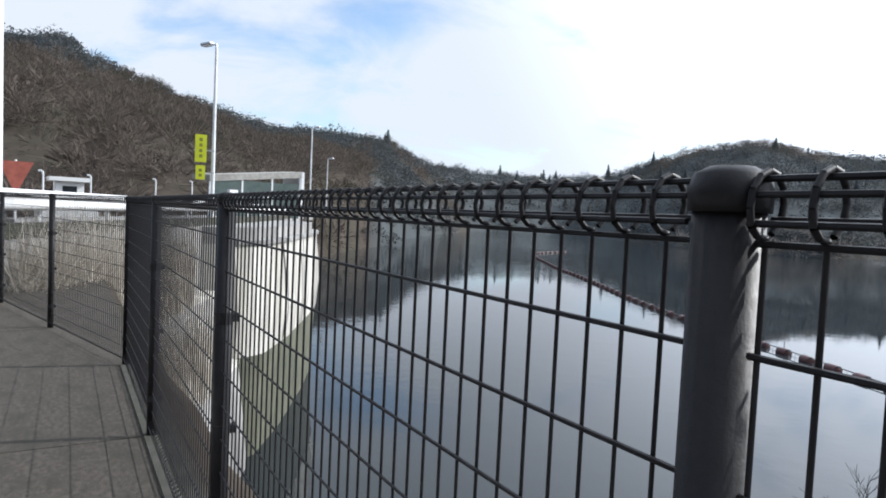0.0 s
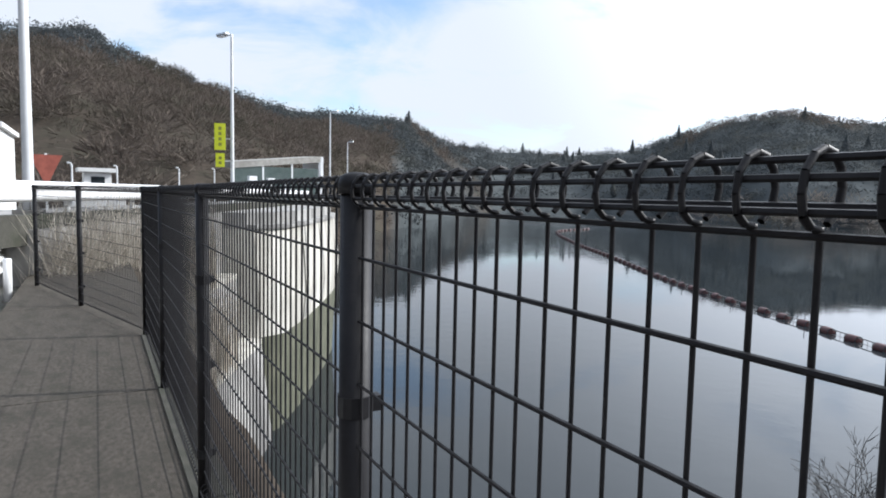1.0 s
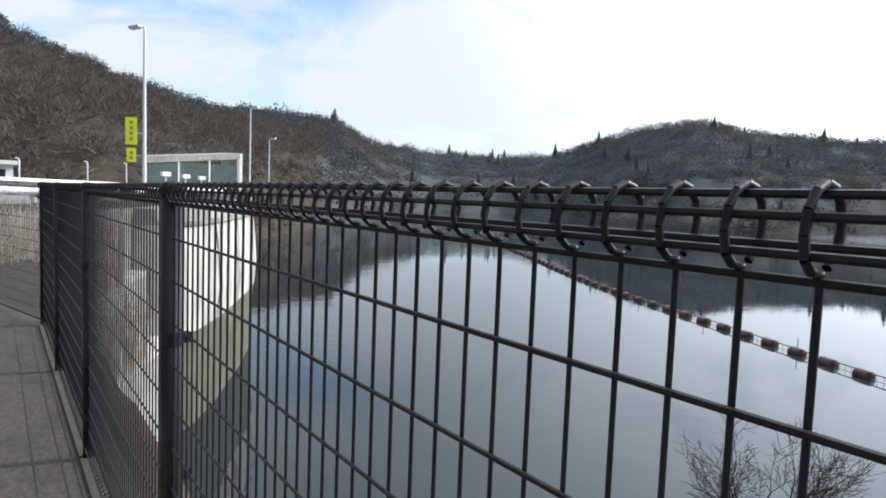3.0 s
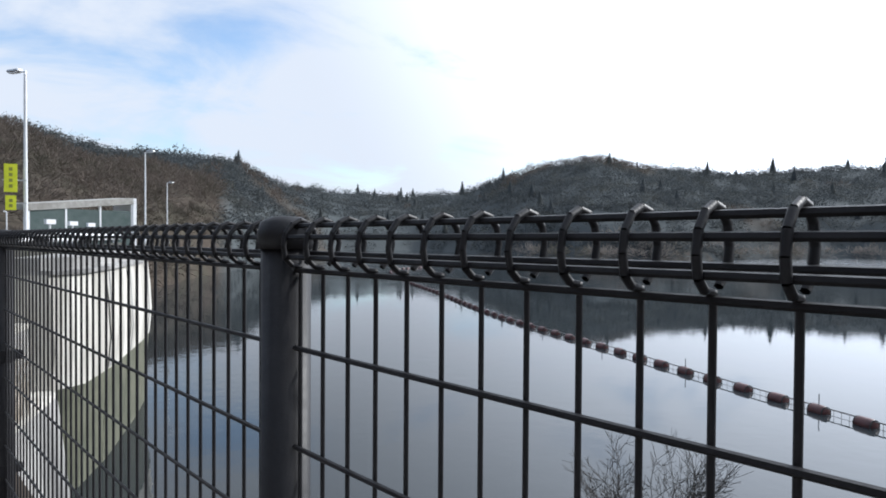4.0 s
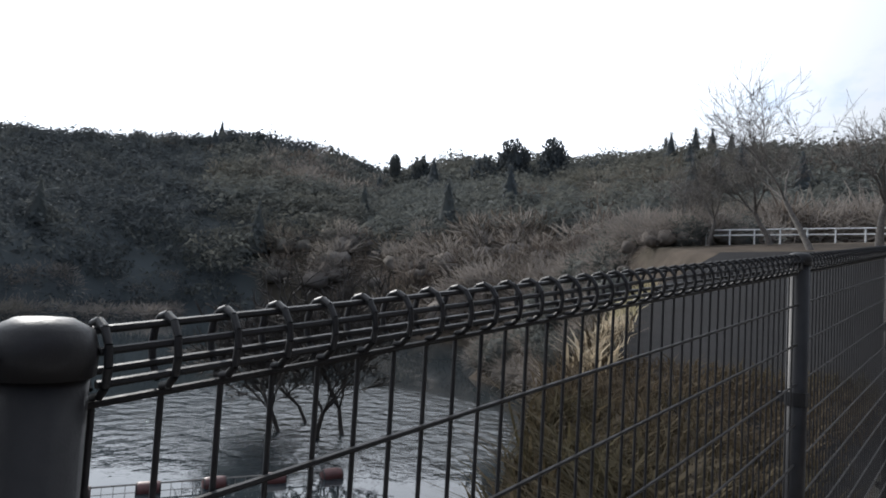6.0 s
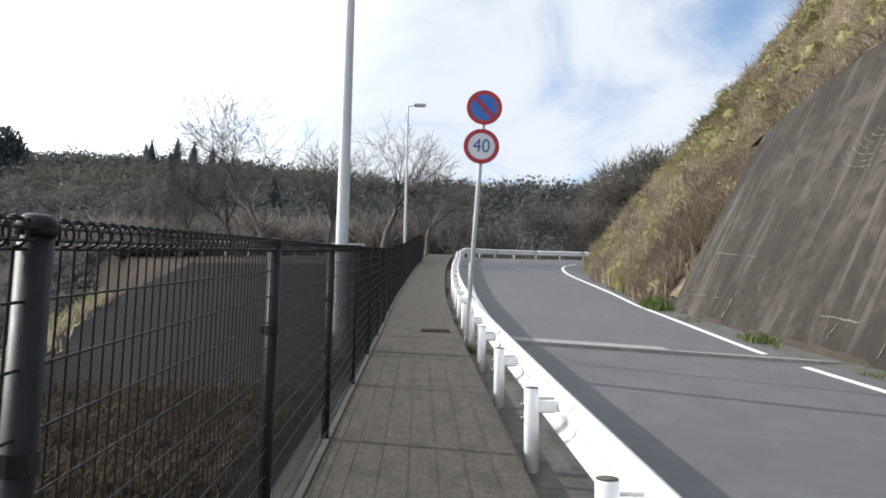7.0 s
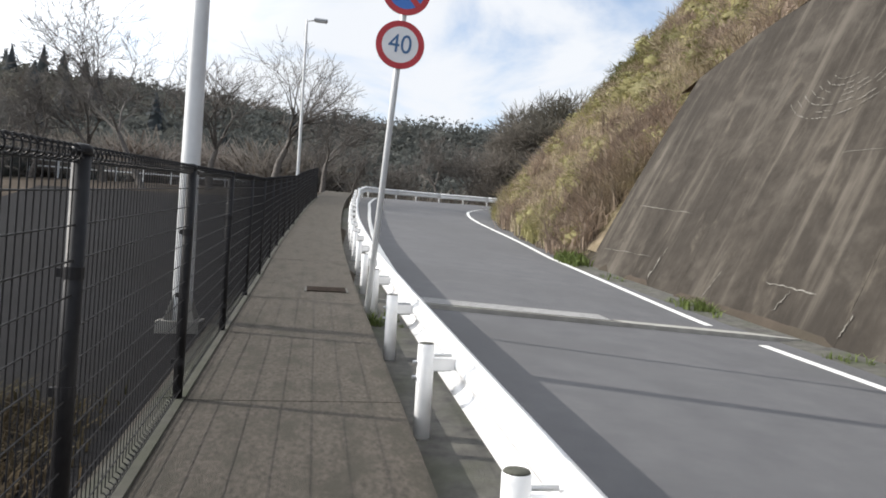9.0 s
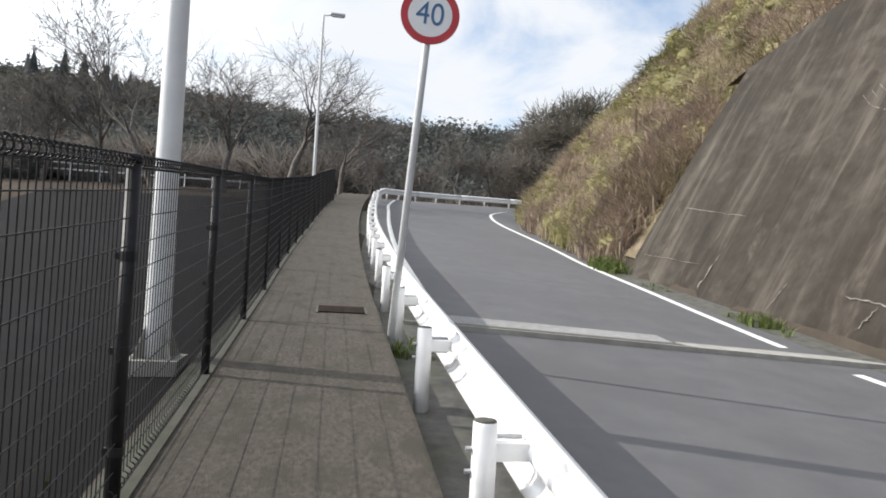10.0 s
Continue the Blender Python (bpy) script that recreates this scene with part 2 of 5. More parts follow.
def streaked_wall():
    """Old retaining wall: brown grey concrete with long pale and black run-off streaks down its slope."""
    m = surface("stained retaining wall concrete", (0.032, 0.027, 0.022), (0.058, 0.05, 0.0415), 2.6, 0.93, 0.7, 60, c3=(0.035, 0.03, 0.025), shine=0.2)
    t = m.node_tree
    b = t.nodes["Principled BSDF"]
    base = b.inputs["Base Color"].links[0].from_socket
    geo = t.nodes.new("ShaderNodeNewGeometry")

    def layer(base, stretch, scale, lo, hi, colour, top):
        v = t.nodes.new("ShaderNodeVectorMath"); v.operation = "MULTIPLY"; v.inputs[1].default_value = stretch
        t.links.new(geo.outputs["Position"], v.inputs[0])
        n = node(t, "ShaderNodeTexNoise", Scale=scale, Detail=5.0, Roughness=0.6, Distortion=0.4)
        t.links.new(v.outputs[0], n.inputs["Vector"])
        r = t.nodes.new("ShaderNodeMapRange"); r.interpolation_type = "SMOOTHSTEP"
        r.inputs["From Min"].default_value, r.inputs["From Max"].default_value, r.inputs["To Max"].default_value = lo, hi, top
        t.links.new(n.outputs["Fac"], r.inputs["Value"])
        x = t.nodes.new("ShaderNodeMix"); x.data_type = "RGBA"; x.inputs[7].default_value = (*colour, 1)
        t.links.new(r.outputs[0], x.inputs[0]); t.links.new(base, x.inputs[6])
        return x.outputs[2]

    base = layer(base, (0.12, 0.8, 0.1), 1.2, 0.46, 0.68, (0.024, 0.02, 0.016), 0.7)
    base = layer(base, (0.13, 1.6, 0.11), 1.2, 0.5, 0.76, (0.15, 0.132, 0.11), 0.72)
    base = layer(base, (0.5, 0.5, 0.5), 1.0, 0.53, 0.72, (0.115, 0.102, 0.086), 0.5)
    base = layer(base, (0.3, 1.0, 0.25), 9.0, 0.5, 0.75, (0.085, 0.076, 0.065), 0.25)
    base = layer(base, (0.35, 3.2, 0.3), 2.0, 0.5, 0.75, (0.024, 0.021, 0.018), 0.4)
    base = layer(base, (0.25, 0.6, 0.25), 3.0, 0.55, 0.7, (0.11, 0.095, 0.077), 0.55)
    base = layer(base, (0.6, 0.6, 0.6), 2.2, 0.55, 0.75, (0.026, 0.022, 0.018), 0.6)
    t.links.new(base, b.inputs["Base Color"])
    return m


WALL = streaked_wall()
MINERAL = surface("white lime bloom", (0.09, 0.082, 0.069), (0.24, 0.225, 0.2), 15.0, 0.9, 0.3, 60)
DEBRIS = surface("fallen leaves and netting", (0.075, 0.056, 0.044), (0.27, 0.21, 0.165), 5.0, 0.95, 1.0, 14, c3=(0.15, 0.115, 0.08), step=0.09, shine=0.1)

WATER = bpy.data.materials.new("lake water")
WATER.use_nodes = True
_t = WATER.node_tree
_b = _t.nodes["Principled BSDF"]
_b.inputs["Base Color"].default_value = (0.02, 0.025, 0.028, 1)
_b.inputs["Roughness"].default_value = 0.03
_b.inputs["IOR"].default_value = 1.33
_b.inputs["Specular IOR Level"].default_value = 0.5
_g = _t.nodes.new("ShaderNodeNewGeometry")
_w1 = node(_t, "ShaderNodeTexNoise", Scale=0.9, Detail=4.0, Roughness=0.55)
_w2 = node(_t, "ShaderNodeTexNoise", Scale=0.02, Detail=3.0, Roughness=0.6)
_t.links.new(_g.outputs["Position"], _w1.inputs["Vector"]); _t.links.new(_g.outputs["Position"], _w2.inputs["Vector"])
_r = _t.nodes.new("ShaderNodeMapRange")
_r.inputs["From Min"].default_value, _r.inputs["From Max"].default_value = 0.42, 0.62
_r.inputs["To Min"].default_value, _r.inputs["To Max"].default_value = 0.012, 0.1
_t.links.new(_w2.outputs["Fac"], _r.inputs["Value"])
_p = node(_t, "ShaderNodeBump", Distance=0.12)
_d = _t.nodes.new("ShaderNodeVectorMath"); _d.operation = "LENGTH"
_t.links.new(_g.outputs["Position"], _d.inputs[0])
_f = _t.nodes.new("ShaderNodeMapRange")
_f.inputs["From Min"].default_value, _f.inputs["From Max"].default_value, _f.inputs["To Max"].default_value = 90, 260, 0.5
_t.links.new(_d.outputs["Value"], _f.inputs["Value"])
_s = _t.nodes.new("ShaderNodeMath"); _s.operation = "ADD"
_t.links.new(_r.outputs[0], _s.inputs[0]); _t.links.new(_f.outputs[0], _s.inputs[1])
# breezes ruffle the inlet and the far reach
for _at, _near, _far, _top in (((-33, 37, -7.0), 8, 16, 2.6), ((-300, -42, -7.0), 60, 130, 3.0)):
    _c = _t.nodes.new("ShaderNodeVectorMath"); _c.operation = "DISTANCE"; _c.inputs[1].default_value = _at
    _t.links.new(_g.outputs["Position"], _c.inputs[0])
    _e = _t.nodes.new("ShaderNodeMapRange"); _e.interpolation_type = "SMOOTHSTEP"
    _e.inputs["From Min"].default_value, _e.inputs["From Max"].default_value, _e.inputs["To Min"].default_value, _e.inputs["To Max"].default_value = _near, _far, _top, 0.0
    _t.links.new(_c.outputs["Value"], _e.inputs["Value"])
    _q = _t.nodes.new("ShaderNodeMath"); _q.operation = "ADD"
    _t.links.new(_s.outputs[0], _q.inputs[0]); _t.links.new(_e.outputs[0], _q.inputs[1])
    _s = _q
_t.links.new(_s.outputs[0], _p.inputs["Strength"]); _t.links.new(_w1.outputs["Fac"], _p.inputs["Height"])
_t.links.new(_p.outputs[0], _b.inputs["Normal"])


# ---- mesh helpers ----
class Geo:
    """A growing list of points and faces."""

    def __init__(self):
        self.v, self.f = [], []

    def box(self, x0, y0, z0, x1, y1, z1):
        n = len(self.v)
        self.v += [(x, y, z) for z in (z0, z1) for y in (y0, y1) for x in (x0, x1)]
        self.f += [tuple(n + i for i in q) for q in ((0, 2, 3, 1), (4, 5, 7, 6), (0, 1, 5, 4), (2, 6, 7, 3), (0, 4, 6, 2), (1, 3, 7, 5))]
        return self

    def tube(self, a, b, r0, r1=None, sides=6, cap=True):
        a, b = Vector(a), Vector(b)
        r1 = r0 if r1 is None else r1
        d = (b - a)
        if d.length < 1e-6:
            return self
        d.normalize()
        u = d.orthogonal().normalized()
        w = d.cross(u)
        n = len(self.v)
        for p, r in ((a, r0), (b, r1)):
            for k in range(sides):
                c = 2 * math.pi * k / sides
                self.v.append(tuple(p + (u * math.cos(c) + w * math.sin(c)) * r))
        for k in range(sides):
            self.f.append((n + k, n + (k + 1) % sides, n + sides + (k + 1) % sides, n + sides + k))
        if cap:
            self.f.append(tuple(n + sides - 1 - k for k in range(sides)))
            self.f.append(tuple(n + sides + k for k in range(sides)))
        return self

    def path(self, pts, r, sides=5):
        for a, b in zip(pts[:-1], pts[1:]):
            self.tube(a, b, r, r, sides, cap=False)
        return self

    def lathe(self, profile, centre=(0, 0, 0), sides=20):
        """profile: (radius, height) pairs from the bottom up."""
        n = len(self.v)
        for r, z in profile:
            for k in range(sides):
                c = 2 * math.pi * k / sides
                self.v.append((centre[0] + r * math.cos(c), centre[1] + r * math.sin(c), centre[2] + z))
        for i in range(len(profile) - 1):
            for k in range(sides):
                p, q = n + i * sides, n + (i + 1) * sides
                self.f.append((p + k, p + (k + 1) % sides, q + (k + 1) % sides, q + k))
        self.f.append(tuple(n + sides - 1 - k for k in range(sides)))
        self.f.append(tuple(n + (len(profile) - 1) * sides + k for k in range(sides)))
        return self

    def sweep(self, pts, profile, closed=True):
        """An upright profile of (side, up) pairs carried along points; side is to the right of the way."""
        n, m = len(self.v), len(profile)
        for i, p in enumerate(pts):
            a, b = pts[max(0, i - 1)], pts[min(len(pts) - 1, i + 1)]
            d = Vector((b[0] - a[0], b[1] - a[1])).normalized()
            for s, u in profile:
                self.v.append((p[0] + d.y * s, p[1] - d.x * s, p[2] + u))
        for i in range(len(pts) - 1):
            for k in range(m if closed else m - 1):
                a, b = n + i * m, n + (i + 1) * m
                self.f.append((a + k, b + k, b + (k + 1) % m, a + (k + 1) % m))
        if closed:
            self.f.append(tuple(n + k for k in range(m)))
            self.f.append(tuple(n + (len(pts) - 1) * m + m - 1 - k for k in range(m)))
        return self

    def mesh(self, name, material, smooth=False):
        me = bpy.data.meshes.new(name)
        me.from_pydata(self.v, [], self.f)
        if material:
            me.materials.append(material)
        if smooth:
            me.polygons.foreach_set("use_smooth", [True] * len(me.polygons))
        me.update()
        return me


def part(name, geo, material, parent=None, label="", smooth=False):
    ob = new(name, geo if isinstance(geo, bpy.types.Mesh) else geo.mesh(name, material, smooth))
    if parent:
        ob.parent = parent
    if label:
        ob["label"] = label
    return ob


def thing(name, label, category, group="", kind="", at=None):
    ob = tagged(new(name), label, category, group, kind)
    if at is not None:
        ob.matrix_world = at
    return ob


def curve_points(ctrl, step=1.0):
    """Points at even steps along a smooth curve through the given ones."""
    c = [Vector(p) for p in ctrl]
    c = [c[0] * 2 - c[1]] + c + [c[-1] * 2 - c[-2]]
    dense = []
    for i in range(1, len(c) - 2):
        for k in range(24):
            t = k / 24
            a, b, d, e = c[i - 1], c[i], c[i + 1], c[i + 2]
            dense.append(0.5 * ((2 * b) + (d - a) * t + (2 * a - 5 * b + 4 * d - e) * t * t + (3 * b - a - 3 * d + e) * t ** 3))
    dense.append(c[-2])
    out, run = [dense[0]], 0.0
    for a, b in zip(dense[:-1], dense[1:]):
        L = (b - a).length
        while run + L >= step:
            u = (step - run) / L
            a = a.lerp(b, u)
            out.append(a.copy())
            L = (b - a).length
            run = 0.0
        run += L
    out.append(dense[-1])
    return out


# ---- the lie of the land ----
WATER_Z = -7.0


def floor_z(y):
    return float(np.interp(y, (3, 8, 10, 12, 16, 22, 24, 34, 44, 54, 64, 90), (0, 0.02, 0.03, 0.228, 0.63, 1.255, 1.46, 2.72, 4.3, 5.8, 6.7, 7.3)))


def bend(y):
    """How far the walkway swings to the side at that distance."""
    return 0.0 if y < 24 else 0.0017 * (min(y, 60) - 24) ** 2


def road_z(x, y):
    return floor_z(y) - 0.2 - 0.05 * (min(x, 9.5) - 1.6) * (1.0 if y < 44 else max(0.0, 1 - (y - 44) / 10))


RAIL_LINE = [(1.57, -12), (1.57, 20), (1.62, 25), (1.8, 32), (2.15, 39), (2.6, 45), (3.1, 51), (4.4, 56.5), (7.5, 60), (12, 61.6), (20, 63), (34, 66)]
RIGHT_LINE = [(7.6, -12), (7.62, 18), (7.7, 24), (8.1, 30), (8.55, 37), (8.65, 43), (8.75, 47), (9.7, 50.3), (12.5, 52.6), (20, 55), (34, 58)]
HILL_FOOT = [(8.9, -12), (8.85, 24), (8.9, 32), (9.2, 38), (9.7, 44), (10.3, 48), (12.5, 50.6), (20, 53), (34, 56)]

AZ = (-180, -165, -60, -30, -12, 0, 12, 22, 32, 40, 46, 52, 58, 66, 76, 84, 88, 92, 98, 106, 114, 120, 125, 130, 136, 141, 147, 152, 156, 161, 166, 171, 175, 180)
SHORE = (90, 90, 90, 90, 95, 85, 82, 86, 96, 108, 120, 128, 134, 132, 122, 118, 125, 200, 360, 380, 320, 270, 270, 300, 360, 420, 400, 260, 165, 120, 95, 85, 85, 90)
RIDGE = (260, 260, 200, 190, 170, 170, 180, 195, 215, 230, 240, 245, 245, 240, 232, 228, 240, 420, 600, 620, 560, 520, 520, 540, 700, 900, 860, 560, 380, 330, 290, 270, 265, 260)
SKYLINE = (11.5, 10, 8, 10, 10.4, 10.4, 11.2, 11.4, 10.7, 10.5, 8.9, 10.8, 11.5, 10.3, 9.5, 8.5, 5.6, 4.5, 4.9, 5.3, 5.1, 5.8, 6.8, 6.1, 3.9, 3.5, 3.8, 4.3, 6.2, 6.4, 6.5, 8.0, 9.1, 10.6)


def foot_x(y):
    if y < 48:
        return float(np.interp(y, (-12, 24, 32, 38, 44, 48), (8.9, 8.85, 8.9, 9.2, 9.7, 10.3)))
    return float(np.interp(y, (48, 50.6, 53, 56), (10.3, 12.5, 20, 34)))


def near_z(x, y):
    """Ground close to the walkway."""
    f = floor_z(y)
    if x >= -0.4 + bend(y):
        if y > 64:
            return f - 0.1
        fx = foot_x(y) if y < 56 else 34 + (y - 56) * 4
        if x < fx:
            return (road_z(x, y) if x > 1.5 + bend(y) else f) - 0.14
        top = f - 0.5
        if y < -2:
            return max(top - 0.1, top + min((x - fx) * 1.18, 17) * max(0.0, 1 + (y + 2) / 10))
        return top + min((x - fx) * 1.18, 17 + (x - fx) * 0.18) + 0.5 * noise.noise((x * 0.3, y * 0.3, 0.0)) * min(1, (x - fx) / 3)
    d = -0.4 + bend(y) - x
    flat = float(np.interp(y, (-10, 9, 12, 13.5, 15, 26.7, 44, 60), (0.05, 0.05, 0.25, 0.6, 2.3, 6.9, 11.3, 26)))
    steep = float(np.interp(y, (-10, 8, 11, 13, 16, 30, 60), (6.0, 4.0, 1.2, 1.4, 4.0, 4.0, 0.8)))
    return f - 0.12 - 0.02 * d - max(0.0, d - flat) * steep


def far_z(x, y):
    dx, dy = x, y - 8
    r = math.hypot(dx, dy)
    az = math.degrees(math.atan2(-dx, dy))
    s, g, e = (float(np.interp(az, AZ, t)) for t in (SHORE, RIDGE, SKYLINE))
    wob = noise.noise((x * 0.012, y * 0.012, 3.0)) * 0.14 + noise.noise((x * 0.04, y * 0.04, 7.0)) * 0.05
    s *= 1 + wob * 0.6
    top = math.tan(radians(e)) * g + 1.5
    k = (r - s) / max(1.0, g - s)
    if k <= 0:
        return WATER_Z - 2.5 * min(1, (s - r) / 12)
    k = min(1.0, k)
    lump = noise.noise((x * 0.02, y * 0.02, 1.0)) * 0.1 * k * top
    h = WATER_Z - 0.2 + (top - WATER_Z) * (k ** 0.62) * (1 - 0.12 * math.sin(k * math.pi)) + lump * (1 - k * 0.7)
    if r > g:
        h -= (r - g) * 0.05
    return h


def ground_z(x, y):
    r = math.hypot(x, y - 8)
    n = near_z(x, y) if r < 130 else -20
    f = far_z(x, y)
    if x > -0.4 + bend(y):
        if r < 60:
            return n
        k = min(1, (r - 60) / 60)
        return n * (1 - k) + f * k
    return max(n, f, WATER_Z - 4)


def wooded(x, y):
    """Where evergreen woods grow rather than leafless ones: above nought."""
    az, r = math.degrees(math.atan2(-x, y - 8)), math.hypot(x, y - 8)
    az2 = az if az > -60 else az + 360
    s, g = float(np.interp(az, AZ, SHORE)) * 0.93, float(np.interp(az, AZ, RIDGE))
    k = (r - s) / (g - s)
    mixn = noise.noise((x * 0.013, y * 0.013, 9.0))
    if az2 > 157:
        return mixn - 0.38 + (0.5 if k > 0.8 else 0)
    if az2 > 148:
        return mixn + 0.25
    if az2 > 95:
        return mixn + 0.5 if k > 0.02 else -0.3
    if az2 > 56:
        return mixn + 0.33
    if az2 > 16:
        return mixn + 0.12 if k > 0.25 else -1.0
    return mixn + 0.22 if k > 0.12 else -1.0


def build_ground():
    rs = [0.0] + list(np.concatenate([np.arange(1.5, 40, 0.75), np.geomspace(40, 900, 110), (1400, 2400, 4000)]))
    na = 300
    v, f = [(0, 8, ground_z(0.0, 8.0))], []
    for r in rs[1:]:
        for k in range(na):
            a = 2 * math.pi * k / na
            x, y = -math.sin(a) * r, 8 + math.cos(a) * r
            v.append((x, y, ground_z(x, y) if r < 1000 else 5.0))
    for k in range(na):
        f.append((0, 1 + k, 1 + (k + 1) % na))
    for i in range(len(rs) - 2):
        for k in range(na):
            p, q = 1 + i * na, 1 + (i + 1) * na
            f.append((p + k, q + k, q + (k + 1) % na, p + (k + 1) % na))
    g = Geo()
    g.v, g.f = v, f
    ob = part("ground", g, LITTER, smooth=True)
    cover = ob.data.attributes.new("woods", "FLOAT", "POINT")
    cover.data.foreach_set("value", [min(1.0, max(0.0, 0.5 + 3 * wooded(p[0], p[1]))) if math.hypot(p[0], p[1] - 8) > 75 else 0.0 for p in v])
    tagged(ob, "brown wooded hills and earth banks round the lake", "ground", kind="structure")


build_ground()

g = Geo()
g.v = [(-900, -900, WATER_Z), (100, -900, WATER_Z), (100, 500, WATER_Z), (-900, 500, WATER_Z)]
g.f = [(0, 1, 2, 3)]
tagged(part("water", g, WATER), "calm grey lake water with faint ripples", "water", kind="structure")


# ---- walkway, road ----
def strip(line_a, line_b, z, thick):
    """A slab between two lines of equal length, with that surface."""
    g = Geo()
    n = len(line_a)
    for (ax, ay), (bx, by) in zip(line_a, line_b):
        za, zb = z(ax, ay), z(bx, by)
        g.v += [(ax, ay, za), (bx, by, zb), (bx, by, zb - thick), (ax, ay, za - thick)]
    for i in range(n - 1):
        p, q = 4 * i, 4 * i + 4
        g.f += [(p, p + 1, q + 1, q), (p + 1, p + 2, q + 2, q + 1), (p + 2, p + 3, q + 3, q + 2), (p + 3, p, q, q + 3)]
    g.f += [(0, 3, 2, 1), (4 * n - 4, 4 * n - 3, 4 * n - 2, 4 * n - 1)]
    return g


walkway = tagged(new("walkway"), "narrow raised footway of worn brown-grey concrete", "walkway", kind="structure")
y = -10.0
while y < 60:
    e = min(y + 4.0, 60)
    ys = np.linspace(y, e - 0.012, 7)
    left = [(-0.16 + bend(t), t) for t in ys]
    right = [(1.43 + bend(t), t) for t in ys]
    part("slab", strip(left, right, lambda x, t: floor_z(t), 0.35), CONCRETE, walkway)
    y = e
ys = np.arange(-10, 60, 1.0)
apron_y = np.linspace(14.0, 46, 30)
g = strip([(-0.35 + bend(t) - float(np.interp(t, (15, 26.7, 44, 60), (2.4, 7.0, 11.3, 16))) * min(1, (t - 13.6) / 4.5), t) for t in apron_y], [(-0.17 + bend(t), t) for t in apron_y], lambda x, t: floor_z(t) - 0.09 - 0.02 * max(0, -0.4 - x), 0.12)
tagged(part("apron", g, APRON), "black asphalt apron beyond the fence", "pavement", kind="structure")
kerb = tagged(new("kerb"), "low concrete upstand along the foot of the fence", "kerb", kind="structure")
for a in np.arange(0, 48, 2.0):
    ys = np.linspace(a, a + 1.985, 4)
    part("kerb_stone", strip([(-0.13 + bend(t), t) for t in ys], [(0.045 + bend(t), t) for t in ys], lambda x, t: floor_z(t) + 0.012, 0.2), KERB, kerb)

rl = curve_points([(x, yy, 0) for x, yy in RAIL_LINE], 1.0)
hf = curve_points([(x, yy, 0) for x, yy in HILL_FOOT], 1.0)


def resample(pts, n):
    d = [0.0]
    for a, b in zip(pts[:-1], pts[1:]):
        d.append(d[-1] + (b - a).length)
    t = np.linspace(0, d[-1], n)
    return list(zip(np.interp(t, d, [p.x for p in pts]), np.interp(t, d, [p.y for p in pts])))


road = Geo()
A, B = resample(rl, 110), resample(hf, 110)
for (ax, ay), (bx, by) in zip(A, B):
    for k in range(9):
        x, yy = ax - 0.05 + (bx + 0.1 - ax) * k / 8, ay + (by - ay) * k / 8
        road.v.append((x, yy, road_z(x, yy)))
for i in range(109):
    for k in range(8):
        p = i * 9 + k
        road.f.append((p, p + 1, p + 10, p + 9))
tagged(part("road", road, ASPHALT, smooth=True), "grey asphalt road climbing into a bend", "road", kind="structure")


def painted(name, ctrl, a, b, width, label):
    pts = [p for p in curve_points([(x, yy, 0) for x, yy in ctrl], 0.5) if a <= p.y <= b]
    g = Geo()
    g.sweep([(p.x, p.y, road_z(p.x, p.y) + 0.004) for p in pts], [(-width / 2, 0), (width / 2, 0), (width / 2, 0.004), (-width / 2, 0.004)])
    return tagged(part(name, g, LINE), label, "road marking", kind="structure")


painted("edge_line", RIGHT_LINE, -10, 22.9, 0.15, "white painted edge line on the asphalt")
painted("edge_line", RIGHT_LINE, 23.95, 70, 0.15, "white painted edge line on the asphalt")
painted("edge_line", [(x + 0.75, yy - (0.5 if yy > 50 else 0)) for x, yy in RAIL_LINE], 24, 70, 0.14, "white painted line beside the guard rail")

# gutter between the walkway and the road
g = Geo()
ys = np.arange(-10, 44, 0.5)
g = strip([(1.435 + bend(t), t) for t in ys], [(1.98 + bend(t) * 1.1, t) for t in ys], lambda x, t: road_z(1.6, t) + 0.006, 0.1)
tagged(part("gutter", g, GUTTER, smooth=False), "dirty concrete gutter strip under the guard rail", "gutter", kind="structure")
g = Geo()
pts = [p for p in hf if p.y < 33]
g.sweep([(p.x - 0.35, p.y, road_z(8.5, p.y)) for p in pts], [(-0.3, 0.006), (0.4, 0.05), (0.4, -0.1), (-0.3, -0.1)])
tagged(part("gutter", g, GUTTER), "dirty concrete gutter at the foot of the retaining wall", "gutter", kind="structure")

drain = thing("road_drain", "steel grating across the road with a concrete end slab", "drain")
bar_mesh = Geo().box(-0.013, -0.46, -0.03, 0.013, 0.46, 0.0).mesh("bar", GRATE)
for i in range(78):
    x = 1.75 + i * 0.05
    yy = 23.62 - 0.015 * (x - 2)
    part("bar", bar_mesh, None, drain).matrix_world = pose(x, yy, road_z(x, yy) + 0.014, math.degrees(math.atan(0.1)))
for o in (-0.5, 0.5):
    fr = Geo()
    fr.sweep([(x, 23.62 - 0.015 * (x - 2) + o, road_z(x, 23.6)) for x in np.linspace(1.7, 5.7, 8)], [(-0.025, 0.012), (0.025, 0.012), (0.025, -0.1), (-0.025, -0.1)])
    part("frame_bar", fr, PALE, drain)
bt = Geo().sweep([(x, 23.62 - 0.015 * (x - 2), road_z(x, 23.6)) for x in np.linspace(1.7, 5.7, 8)], [(-0.46, 0.006), (0.46, 0.006), (0.46, -0.02), (-0.46, -0.02)])
part("channel", bt, GUTTER, drain, "dark drain channel below the bars")
